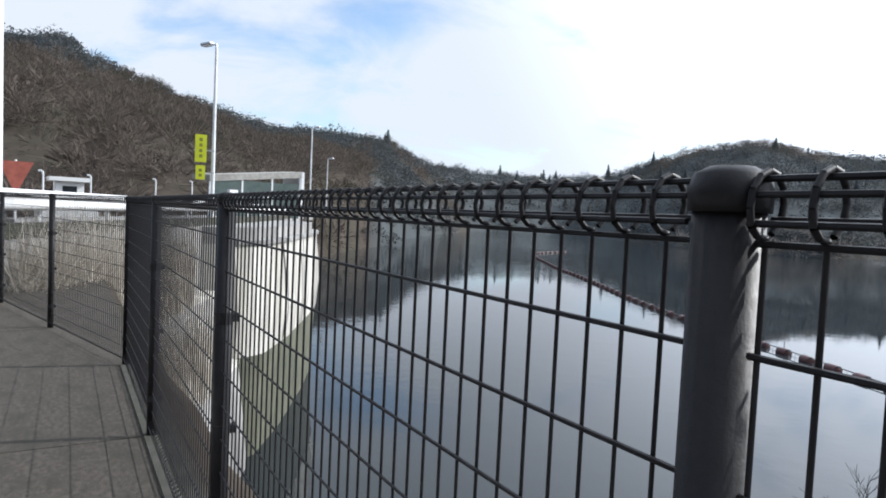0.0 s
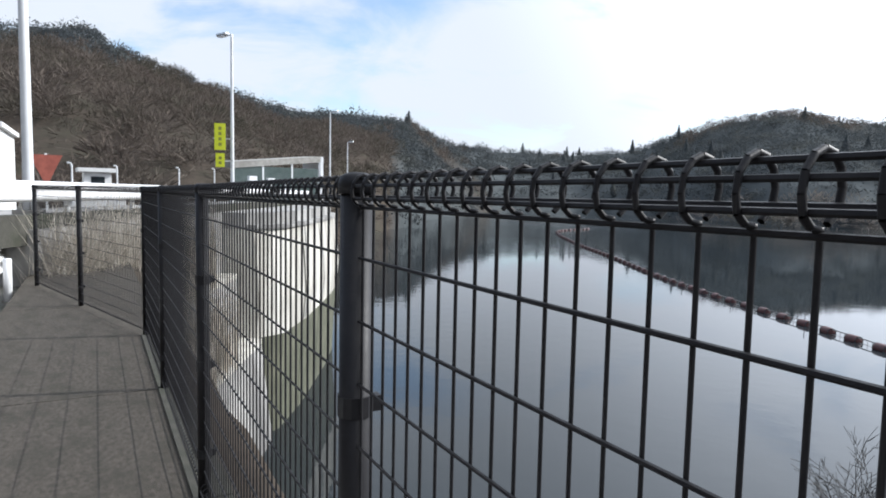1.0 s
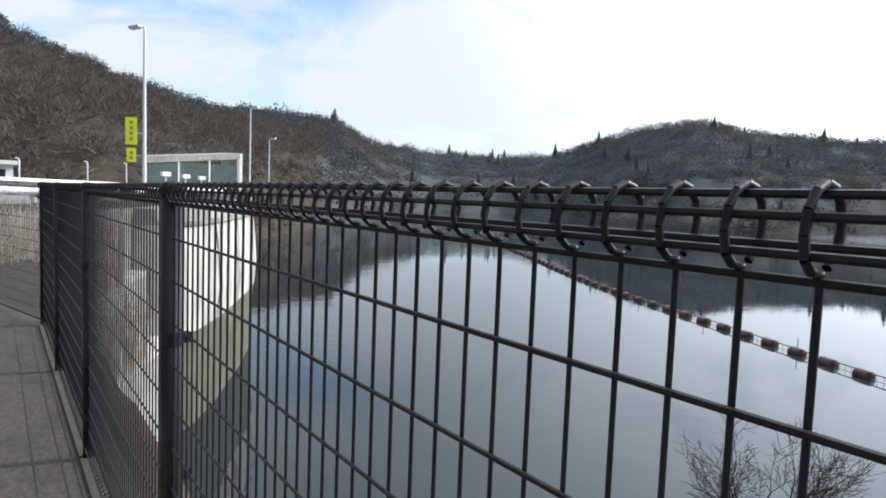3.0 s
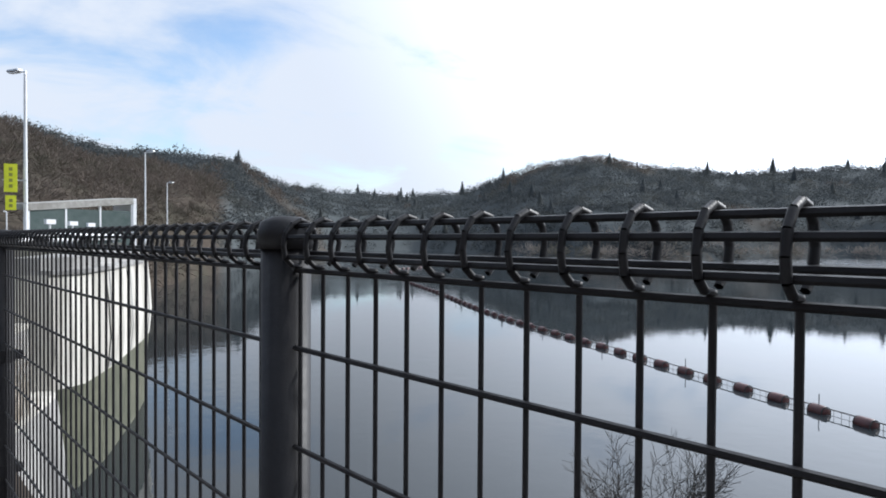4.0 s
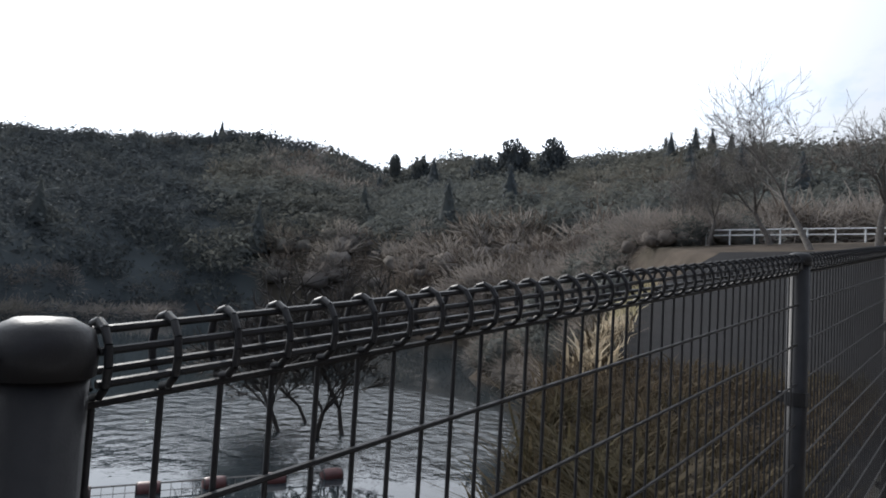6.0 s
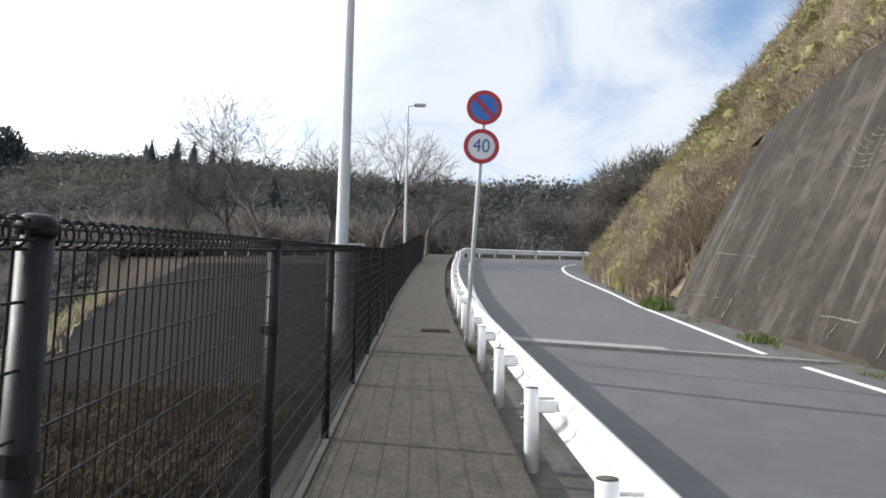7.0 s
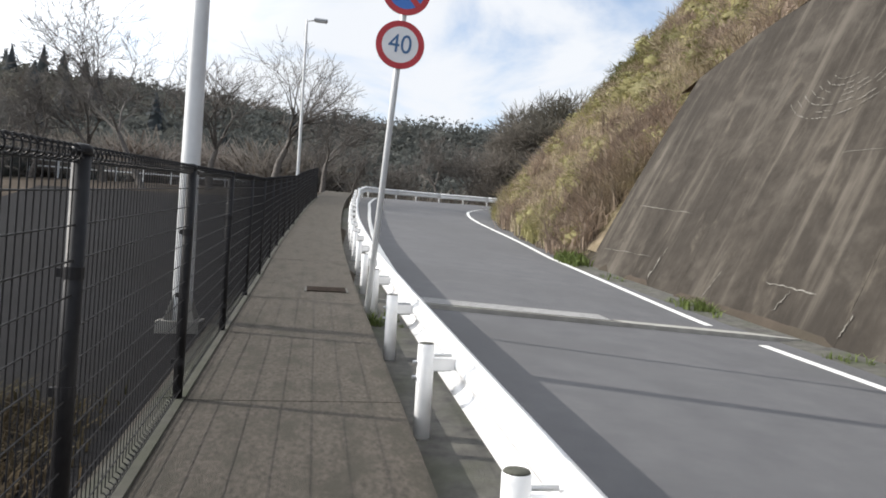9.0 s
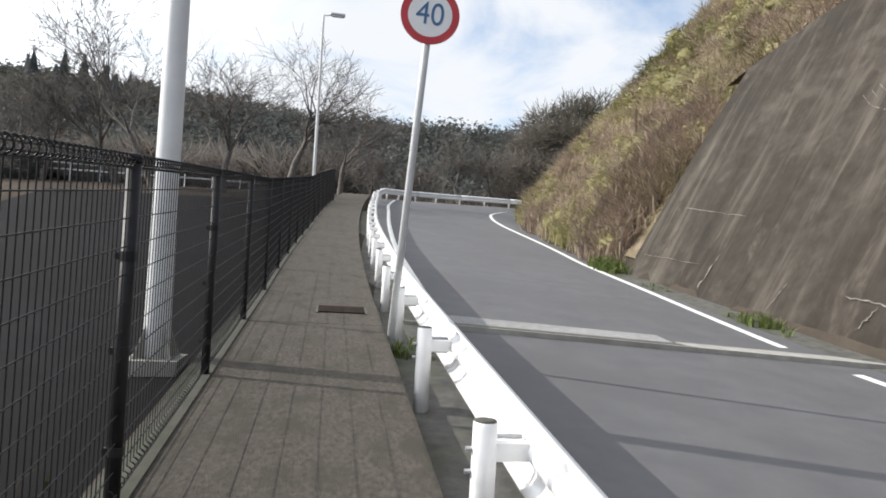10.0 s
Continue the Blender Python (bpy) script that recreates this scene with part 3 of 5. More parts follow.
sl = Geo().sweep([(x, 23.56 - 0.02 * (x - 5.7), road_z(x, 23.56)) for x in np.linspace(5.72, 8.75, 8)], [(-0.5, 0.014), (0.5, 0.014), (0.5, -0.1), (-0.5, -0.1)])
part("cover_slab", sl, PALE, drain, "pale concrete cover slab")

mh = thing("inspection_cover", "rusty brown rectangular cover set in the footway", "manhole cover")
z = floor_z(22.8)
sl = 0.095
g = Geo()
g.v = [(0.74, 22.6, z - 0.2 * sl + 0.014), (1.27, 22.6, z - 0.2 * sl + 0.014), (1.27, 23.0, z + 0.2 * sl + 0.014), (0.74, 23.0, z + 0.2 * sl + 0.014)]
g.f = [(0, 1, 2, 3)]
g.v += [(a, b, c - 0.04) for a, b, c in g.v[:4]]
g.f += [(0, 4, 5, 1), (1, 5, 6, 2), (2, 6, 7, 3), (3, 7, 4, 0)]
part("plate", g, surface("rusted iron", (0.018, 0.013, 0.01), (0.036, 0.027, 0.021), 8, 0.9, 0.5, 60, shine=0.05), mh)
for a, b in ((0.71, 0.74), (1.27, 1.30)):
    g = Geo().sweep([((a + b) / 2, 22.57, z - 0.22 * sl), ((a + b) / 2, 23.03, z + 0.22 * sl)], [(-0.015, 0.007), (0.015, 0.007), (0.015, -0.03), (-0.015, -0.03)])
    part("frame_bar", g, GUTTER, mh)

# ---- retaining wall and slope ----
ret = tagged(new("retaining_wall"), "tall leaning retaining wall of stained brown-grey concrete", "retaining wall", kind="structure")


def wall_x(y, z):
    return foot_x(y) + 0.52 * (z - road_z(8.85, y))


TOP_Z = 9.3


def wall_top(y):
    """Height of the wall's upper edge: it rounds off towards its end."""
    return TOP_Z + (0.35 if y < 23 else 0) - 0.02 * (y - 22) - 0.04 * max(0.0, y - 26.0) ** 2


ys = [-12, -7, -2, 3, 8, 13, 18, 22.5, 27.2, 32.1]
for a, b in zip(ys[:-1], ys[1:]):
    zt = wall_top
    g = Geo()
    nz, ny = 14, 8
    for j in range(ny + 1):
        t = a + (b - a - 0.006) * j / ny
        z0 = road_z(8.85, t) - 0.3
        for i in range(nz + 1):
            t2 = t - (0.5 * (i / nz) ** 2 if b > 32 else 0) * (j / ny)
            z = z0 + (zt(t2) - z0) * i / nz
            g.v.append((wall_x(t2, z) + 0.02 * noise.noise((t2 * 0.6, z * 0.6, 0.0)), t2, z))
        z = zt(t2)
        g.v += [(wall_x(t2, z) + 0.45, t2, z), (wall_x(t, z0) + 0.9, t, z0)]
    m = nz + 3
    for j in range(ny):
        for i in range(m):
            p, q = j * m, (j + 1) * m
            g.f.append((p + i, p + (i + 1) % m, q + (i + 1) % m, q + i))
    g.f.append(tuple(reversed(range(m))))
    g.f.append(tuple(ny * m + i for i in range(m)))
    part("wall_panel", g, WALL, ret)
# pale lime runs and joint lines on the wall
rng = random.Random(5)
bl = Geo()


def bloom(y0, z0, y1, z1, w):
    p0, p1 = Vector((wall_x(y0, z0) - 0.024, y0, z0)), Vector((wall_x(y1, z1) - 0.024, y1, z1))
    d = (p1 - p0).normalized()
    side = d.cross(Vector((-0.88, 0, 0.47))).normalized()
    n = len(bl.v)
    k = 11
    for i in range(k + 1):
        p = p0.lerp(p1, i / k) + Vector((0, rng.gauss(0, 0.3 * w), rng.gauss(0, 0.3 * w)))
        s = 0.42 * w * (0.1 + rng.random() * 1.3) * (1 if 0 < i < k else 0.2)
        bl.v += [tuple(p - side * s), tuple(p + side * s)]
    for i in range(k):
        bl.f.append((n + 2 * i, n + 2 * i + 1, n + 2 * i + 3, n + 2 * i + 2))


for y0, h0, y1, h1, w in ((28.6, 0.25, 28.4, 1.05, 0.06), (31.6, 0.65, 29.0, 0.75, 0.022), (30.9, 2.0, 28.2, 1.95, 0.02), (24.1, 0.35, 23.9, 0.75, 0.04), (24.6, 0.8, 23.3, 0.8, 0.03),
                          (21.6, 0.55, 20.4, 0.5, 0.05), (20.9, 0.1, 20.8, 0.5, 0.03), (26.2, 0.2, 26.0, 0.8, 0.02), (24.4, 3.4, 21.8, 3.5, 0.02), (19.8, 0.9, 17.5, 0.95, 0.03), (22.5, 0.2, 22.4, 0.6, 0.03)):
    bloom(y0, road_z(8.85, y0) + h0, y1, road_z(8.85, y1) + h1, w)
for k in range(7):
    r = 0.45 + 0.17 * k
    for a0 in (-150, -130, -110, -90, -70, -50):
        if rng.random() < 0.2:
            continue
        p = [(25.25 + r * math.cos(radians(a)) * 1.1, 6.5 + 0.85 * r * math.sin(radians(a))) for a in (a0, a0 + 17)]
        bloom(p[0][0], p[0][1], p[1][0], p[1][1], 0.022)
part("lime_bloom", bl, MINERAL, ret, "white lime runs at cracks and joints")


g = Geo()
ny, nu = 90, 22
for j in range(ny + 1):
    t = 6 + 26.3 * j / ny
    for i in range(nu + 1):
        zt = wall_top(t)
        u = i / nu * (3.6 + 0.8 * noise.noise((t * 0.3, 2.0, 0.0)))
        x = wall_x(t, zt) + 0.25 + u
        g.v.append((x - (0.22 if i == 0 else 0), t, max(zt + 0.05 + u * 0.95, ground_z(x, t) + 0.03) - (0.03 if i == 0 else 0) + (0.04 if i == 0 else 0.2) * noise.noise((x * 1.3, t * 1.3, 4.0)) + (0.02 if i == 0 else 0.16) * noise.noise((x * 3.3, t * 3.3, 4.0))))
for j in range(ny):
    for i in range(nu):
        p = j * (nu + 1) + i
        g.f.append((p, p + 1, p + nu + 2, p + nu + 1))
tagged(part("litter_slope", g, DEBRIS, smooth=True), "pinkish brown leaf litter slope above the retaining wall", "slope", kind="structure")

g = Geo()
ny, nu = 44, 30
for j in range(ny + 1):
    t = 32.0 + 24 * j / ny
    for i in range(nu + 1):
        x = foot_x(t) + 0.25 + 22 * (i / nu) ** 1.3
        z = ground_z(x, t) + 0.12 + (0.45 * noise.noise((x * 0.5, t * 0.5, 4.0)) + 0.25 * noise.noise((x * 1.4, t * 1.4, 2.0))) * min(1.0, i / 3)
        g.v.append((x, t, z))
for j in range(ny):
    for i in range(nu):
        p = j * (nu + 1) + i
        g.f.append((p, p + 1, p + nu + 2, p + nu + 1))
tagged(part("hillside", g, HILLSIDE, smooth=True), "steep hillside matted with tan dry grass", "hillside", kind="structure")

# ---- grass and bushes ----
def blades(spots, height, material, name, label, category, lean=0.4, n=7, width=0.035, seed=1):
    rng = random.Random(seed)
    g = Geo()
    for x, yy, z, s in spots:
        for _ in range(n):
            a = rng.random() * 6.283
            h = height * s * (0.5 + rng.random() * 0.8)
            bx, by = x + rng.gauss(0, 0.14) * s, yy + rng.gauss(0, 0.14) * s
            dx, dy = math.cos(a), math.sin(a)
            w = width * s * (0.6 + rng.random())
            tx, ty = bx + dx * h * lean * rng.random(), by + dy * h * lean * rng.random()
            k = len(g.v)
            mx, my = bx + (tx - bx) * 0.3, by + (ty - by) * 0.3
            g.v += [(bx - dy * w, by + dx * w, z - 0.08), (bx + dy * w, by - dx * w, z - 0.08), (mx + dy * w * 0.8, my - dx * w * 0.8, z + h * 0.6), (mx - dy * w * 0.8, my + dx * w * 0.8, z + h * 0.6), (tx + dx * h * 0.2, ty + dy * h * 0.2, z + h)]
            g.f += [(k, k + 1, k + 2, k + 3), (k + 3, k + 2, k + 4)]
    ob = part(name, g, material)
    return tagged(ob, label, category, kind="stuff")


rng = random.Random(11)
spots, bush, bam, low = [], [], [], []
for _ in range(30000):
    yy = rng.uniform(8, 62)
    x = foot_x(yy) + abs(rng.gauss(0, 1)) * 8 if yy < 56 else rng.uniform(20, 40)
    z = ground_z(x, yy)
    if yy < 32.4 and z < TOP_Z + 0.2:
        continue
    if x > 34:
        continue
    clump = noise.noise((x * 0.22, yy * 0.22, 5.0))
    if z < TOP_Z + 3.2 - 0.4 * (yy - 32) and yy < 33:
        if rng.random() < 0.1:
            spots.append((x, yy, z, 0.6))
        continue
    if clump > 0.12:
        bush.append((x, yy, z, 0.7 + rng.random() * 0.8))
    elif clump < -0.2:
        bam.append((x, yy, z, 0.6 + rng.random() * 0.7))
    else:
        spots.append((x, yy, z, 0.7 + rng.random() * 0.6))
blades(spots[:9000], 0.42, DRYGRASS, "dry_grass", "tan dry grass covering the steep hillside", "grass", 0.9, 6, 0.016, 2)
blades(bush[:3600], 0.6, BUSH, "bushes", "brown leafless bushes on the steep hillside", "bushes", 1.3, 14, 0.018, 3)
blades(bam[:5000], 0.5, BAMBOO, "dwarf_bamboo", "yellow-green dwarf bamboo on the steep hillside", "bushes", 1.2, 13, 0.024, 4)

twigs = []
for _ in range(1500):
    yy = rng.uniform(8, 32)
    u = rng.random() * 3.2
    zt = wall_top(yy)
    x = wall_x(yy, zt) + 0.25 + u
    twigs.append((x, yy, max(zt + u * 0.95, ground_z(x, yy)) + 0.02, 0.4 + rng.random()))
blades(twigs, 0.22, BUSH, "fallen_twigs", "brown twigs and dead leaves caught above the wall", "litter", 3.0, 5, 0.022, 12)

weeds = []
for cy, cx, n, s in ((33.2, 8.75, 60, 0.5), (32.4, 8.6, 40, 0.45), (25.7, 8.55, 26, 0.32), (29.5, 8.5, 8, 0.2), (21.6, 8.5, 10, 0.2), (21.7, 1.52, 20, 0.2)):
    for _ in range(n):
        x, yy = cx + rng.gauss(0, 0.14), cy + rng.gauss(0, 0.35 if n > 20 else 0.2)
        weeds.append((x, yy, road_z(x, yy), s * (0.6 + 0.8 * rng.random())))
blades(weeds, 0.55, GREENGRASS, "weeds", "fresh green weeds in the gutter", "weeds", 1.2, 9, 0.035, 6)

# grass on the bank outside the fence
bank = []
for _ in range(5000):
    yy = rng.uniform(17, 29)
    e = float(np.interp(yy, (15, 26.7, 44, 60), (2.4, 7.0, 11.3, 16)))
    x = -0.45 + bend(yy) - e + 0.25 - abs(rng.gauss(0, 0.85))
    bank.append((x, yy, ground_z(x, yy), 0.5 + rng.random() * 0.6))
for _ in range(6000):
    yy = rng.uniform(9.8, 18.2)
    x = -0.45 - abs(rng.gauss(0, 1)) * (1.2 + max(0, yy - 10) * 0.35)
    z = ground_z(x, yy)
    if z > WATER_Z + 0.2:
        bank.append((x, yy, z, 0.35 + rng.random() * 0.5))
slope = []
for _ in range(3600):
    yy = 11.8 + rng.random() ** 1.6 * 9
    e = float(np.interp(yy, (12, 13.5, 15, 26.7), (0.25, 0.6, 2.3, 6.9)))
    x = -0.4 - e - rng.random() * 1.7
    z = ground_z(x, yy)
    if z > WATER_Z + 0.2:
        slope.append((x, yy, z - 0.05, 0.5 + rng.random() * 0.6))
blades(slope, 0.5, BANKGRASS, "slope_grass", "withered brown grass hanging down the lake bank", "grass", 1.8, 7, 0.016, 27)
blades(bank[:1100], 0.4, DRYGRASS, "bank_grass", "tan dry grass along the edge of the lake bank", "grass", 1.0, 5, 0.016, 7)
blades(bank[5000:8200], 0.26, BANKGRASS, "withered_grass", "withered brown grass on the bank beyond the fence", "grass", 1.8, 7, 0.011, 17)


# ---- mesh fence ----
H = 1.5


def fence_point(i):
    """Foot of post i; the run turns a corner at post 0."""
    if i >= 0:
        y = 2.0 * i + (0.05 if i == 6 else 0.0)
        return Vector((bend(y), y, floor_z(y)))
    return Vector((0.61, -2.12, 0)) * -i


def post_mesh():
    g = Geo().lathe([(0.0303, -0.05), (0.0303, H - 0.035)], sides=16)
    return g.mesh("post", FENCE, True)


def cap_mesh():
    return Geo().lathe([(0.034, H - 0.04), (0.035, H - 0.022), (0.031, H - 0.008), (0.018, H - 0.001), (0.004, H)], sides=16).mesh("cap", FENCE, True)


def clamp_mesh():
    g = Geo().lathe([(0.0335, -0.02), (0.0335, 0.02)], sides=12)
    g.box(-0.05, -0.012, -0.015, -0.028, 0.012, 0.015)
    g.tube((-0.055, 0, 0), (-0.02, 0, 0), 0.006)
    return g.mesh("clamp", FENCE)


POST, CAP, CLAMP = post_mesh(), cap_mesh(), clamp_mesh()
ROLL = [(0.0, 0.0), (0.011, 0.002), (0.02, 0.01), (0.0225, 0.024), (0.02, 0.039), (0.012, 0.05), (0.001, 0.055), (-0.01, 0.052), (-0.018, 0.043), (-0.021, 0.029), (-0.018, 0.015), (-0.007, 0.004)]


Z0 = H - 0.061
BOTTOM = [(x, 0.1 - z) for x, z in ROLL[:9]]


def wire_mesh():
    """One upright wire with the loops of the rolled top and bottom edges."""
    g = Geo()
    g.tube((0, 0, 0.1), (0, 0, Z0), 0.0027, sides=6, cap=False)
    g.path([(x, 0, Z0 + z) for x, z in ROLL], 0.0032, 6)
    g.path([(x, 0, z) for x, z in BOTTOM], 0.0024, 4)
    return g


WIRE = wire_mesh()
WIRE_MESH = WIRE.mesh("vertical_wire", FENCE, True)
CROSS = [(0.0048, Z0 - 0.096 - 0.118 * k) for k in range(11)] + [(x, Z0 + z) for x, z in ((0.003, -0.004), (0.0165, 0.012), (0.017, 0.035), (0.003, 0.0485), (-0.0145, 0.016))] + [(0.0, 0.05), (0.024, 0.07)]


def panel(a, b, fence, single):
    """Welded wire panel between two posts, with its rolled edges."""
    d = b - a
    L = math.hypot(d.x, d.y)
    ux, uy, s = d.x / L, d.y / L, d.z / L
    yaw = math.degrees(math.atan2(-ux, uy))

    def P(u, side, z):
        return (a.x + ux * u + uy * side, a.y + uy * u - ux * side, a.z + s * u + z)

    n = round(L / 0.05)
    if single:
        top = part("wire_panel", Geo().tube(P(0.03, *CROSS[0]), P(L - 0.03, *CROSS[0]), 0.0031, sides=6), FENCE, fence)
        for x, z in CROSS[1:]:
            part("cross_wire", Geo().tube(P(0.03, x, z), P(L - 0.03, x, z), 0.0031, sides=6), FENCE, top)
        for i in range(1, n + 1):
            w = part("vertical_wire", WIRE_MESH, None, top)
            w.matrix_world = pose(*P(L * i / n - 0.015, 0, 0), 0, 0, yaw)
    else:
        g = Geo()
        for x, z in CROSS:
            g.tube(P(0.03, x, z), P(L - 0.03, x, z), 0.0031, sides=5, cap=False)
        for i in range(1, n + 1):
            m = pose(*P(L * i / n - 0.015, 0, 0), 0, 0, yaw)
            k = len(g.v)
            g.v += [tuple(m @ Vector(q)) for q in WIRE.v]
            g.f += [tuple(k + j for j in q) for q in WIRE.f]
        part("wire_panel", g, FENCE, fence)["kind"] = "stuff"


def fence_run(first, last, label):
    fence = thing("mesh_fence", label, "fence", "mesh fence runs")
    for i in range(first, last + 1):
        p = fence_point(i)
        post = part("post", POST, None, fence)
        post.location = p
        c = part("cap", CAP, None, post)
        for z in (0.24, 0.66, 1.06):
            k = part("clamp", CLAMP, None, post)
            k.location = (0, 0, z)
        if i < last:
            panel(p, fence_point(i + 1), fence, 2 <= i <= 8)


fence_run(0, 23, "dark brown welded mesh fence with rolled top beside the footway")
fence_run(-2, 0, "dark brown mesh fence running on from the corner post")


# ---- white guard rail ----
def rail_profile():
    w = [(0.0, 0.31), (0.05, 0.34), (0.075, 0.38), (0.07, 0.425), (0.02, 0.46), (0.012, 0.49), (0.02, 0.52), (0.07, 0.555), (0.075, 0.60), (0.05, 0.64), (0.0, 0.67)]
    return w + [(x - 0.012, z) for x, z in reversed(w)]


def guard_rail(line, z, spacing, label, start=0, head=True):
    gr = thing("guard_rail", label, "guard rail", "guard rails")
    pts = curve_points([(x, y, 0) for x, y in line], spacing)
    body = [(p.x, p.y, z(p.x, p.y)) for p in curve_points([(x, y, 0) for x, y in line], 0.5)]
    k = int(4 / 0.5)
    for i in range(0, len(body) - 1, k):
        seg = body[i:i + k + 1]
        if len(seg) < 2:
            break
        part("beam", Geo().sweep(seg, [(x + 0.19, u) for x, u in rail_profile()]), RAIL, gr, smooth=True)
    pm = Geo().lathe([(0.057, -0.2), (0.057, 0.615), (0.05, 0.625), (0.02, 0.63)], sides=14).mesh("post", RAIL, True)
    cm = Geo().lathe([(0.053, 0.622), (0.048, 0.629), (0.03, 0.633)], sides=14).mesh("cap", GUTTER, True)
    bm = Geo().box(0.04, -0.03, 0.45, 0.2, 0.03, 0.53).mesh("bracket", RAIL)
    bolt = Geo().tube((-0.085, 0, 0), (-0.05, 0, 0), 0.012, sides=6).mesh("bolt", STEEL)
    long_bolt = Geo().tube((0.05, 0.06, 0), (0.19, 0.06, 0), 0.013, sides=6).mesh("bolt", STEEL)
    for i, p in enumerate(pts):
        q = pts[min(i + 1, len(pts) - 1)] - pts[max(0, i - 1)]
        post = part("post", pm, None, gr)
        post.matrix_world = pose(p.x, p.y, z(p.x, p.y), 0, 0, math.degrees(math.atan2(-q.x, q.y)))
        if 5 < p.y < 45:
            part("cap", cm, None, post, "weathered dark cap rim")
            part("bracket", bm, None, post)
            for zz in (0.4, 0.5):
                part("bolt", bolt, None, post).location = (0, 0, zz)
                part("bolt", long_bolt, None, post).location = (0, 0, zz + 0.04)
    return gr


LINE_A = [(1.57, -8.1), (1.57, 0), (1.57, 11.9), (1.57, 19.9)] + RAIL_LINE[2:]
guard_rail(LINE_A, road_z, 2.0, "white steel guard rail between footway and road")


# ---- street lamps ----
def lamp(x, y, z, h, yaw, label, r=0.1):
    st = thing("street_lamp", label, "street lamp", "street lamps", at=pose(x, y, z, 0, 0, yaw))
    part("pole", Geo().lathe([(r, 0), (r * 0.98, 0.3), (r * 0.62, h * 0.97), (r * 0.5, h)], sides=18), POLE, st, smooth=True)
    fl = Geo().box(-0.2, -0.2, -0.25, 0.2, 0.2, 0.03)
    for a in range(4):
        c = math.pi / 2 * a + math.pi / 4
        fl.v += [(math.cos(c) * 0.09, math.sin(c) * 0.09, 0.3), (math.cos(c) * 0.2, math.sin(c) * 0.2, 0.03), (math.cos(c) * 0.09, math.sin(c) * 0.09, 0.03),
                 (math.cos(c) * 0.09 + 0.01, math.sin(c) * 0.09, 0.3), (math.cos(c) * 0.2 + 0.01, math.sin(c) * 0.2, 0.03), (math.cos(c) * 0.09 + 0.01, math.sin(c) * 0.09, 0.03)]
        k = len(fl.v) - 6
        fl.f += [(k, k + 1, k + 2), (k + 5, k + 4, k + 3), (k, k + 3, k + 4, k + 1)]
    part("base_plate", fl, PALE, st, "pale flanged base")
    part("arm", Geo().tube((0, 0, h - 0.06), (0.45, 0, h + 0.02), 0.035, 0.03, 10), POLE, st, smooth=True)
    hd = part("lamp_head", Geo().box(0.3, -0.13, h - 0.02, 0.95, 0.13, h + 0.1), STEEL, st, "grey box-shaped lamp head")
    hb = hd.modifiers.new("bevel", "BEVEL"); hb.width, hb.segments = 0.04, 2
    part("diffuser", Geo().box(0.38, -0.1, h - 0.05, 0.9, 0.1, h - 0.015), SIGNWHITE, hd)
    return st


lamp(-0.45, 20.45, floor_z(20.45) - 0.03, 8.2, 0, "tall pale lamp post with flanged base behind the mesh fence")
lamp(-0.08, 44.5, floor_z(44.5) - 0.3, 8.65, 0, "slender pale street lamp at the top of the slope", 0.08)
CREST = Vector((-0.42, -0.907, 0)).normalized()
SIDE = Vector((0.907, -0.42, 0)).normalized()


def dam(s, o, z=0.0):
    """A place s metres along the dam, o metres landward of its upstream edge."""
    p = Vector((1.3, -5.6, 0)) + CREST * s + SIDE * o
    return (p.x, p.y, z)


# ---- road signs ----
def disc(g, r, y0, y1, zc, inner=0.0, sides=40):
    n = len(g.v)
    for yy in (y0, y1):
        for rr in (r, inner):
            for k in range(sides):
                c = 2 * math.pi * k / sides
                g.v.append((rr * math.cos(c), yy, zc + rr * math.sin(c)))
    for k in range(sides):
        j = (k + 1) % sides
        a, b, c, d = n, n + sides, n + 2 * sides, n + 3 * sides
        g.f += [(a + k, a + j, b + j, b + k), (c + k, d + k, d + j, c + j), (a + k, c + k, c + j, a + j)]
        if inner:
            g.f.append((b + k, b + j, d + j, d + k))
    return g


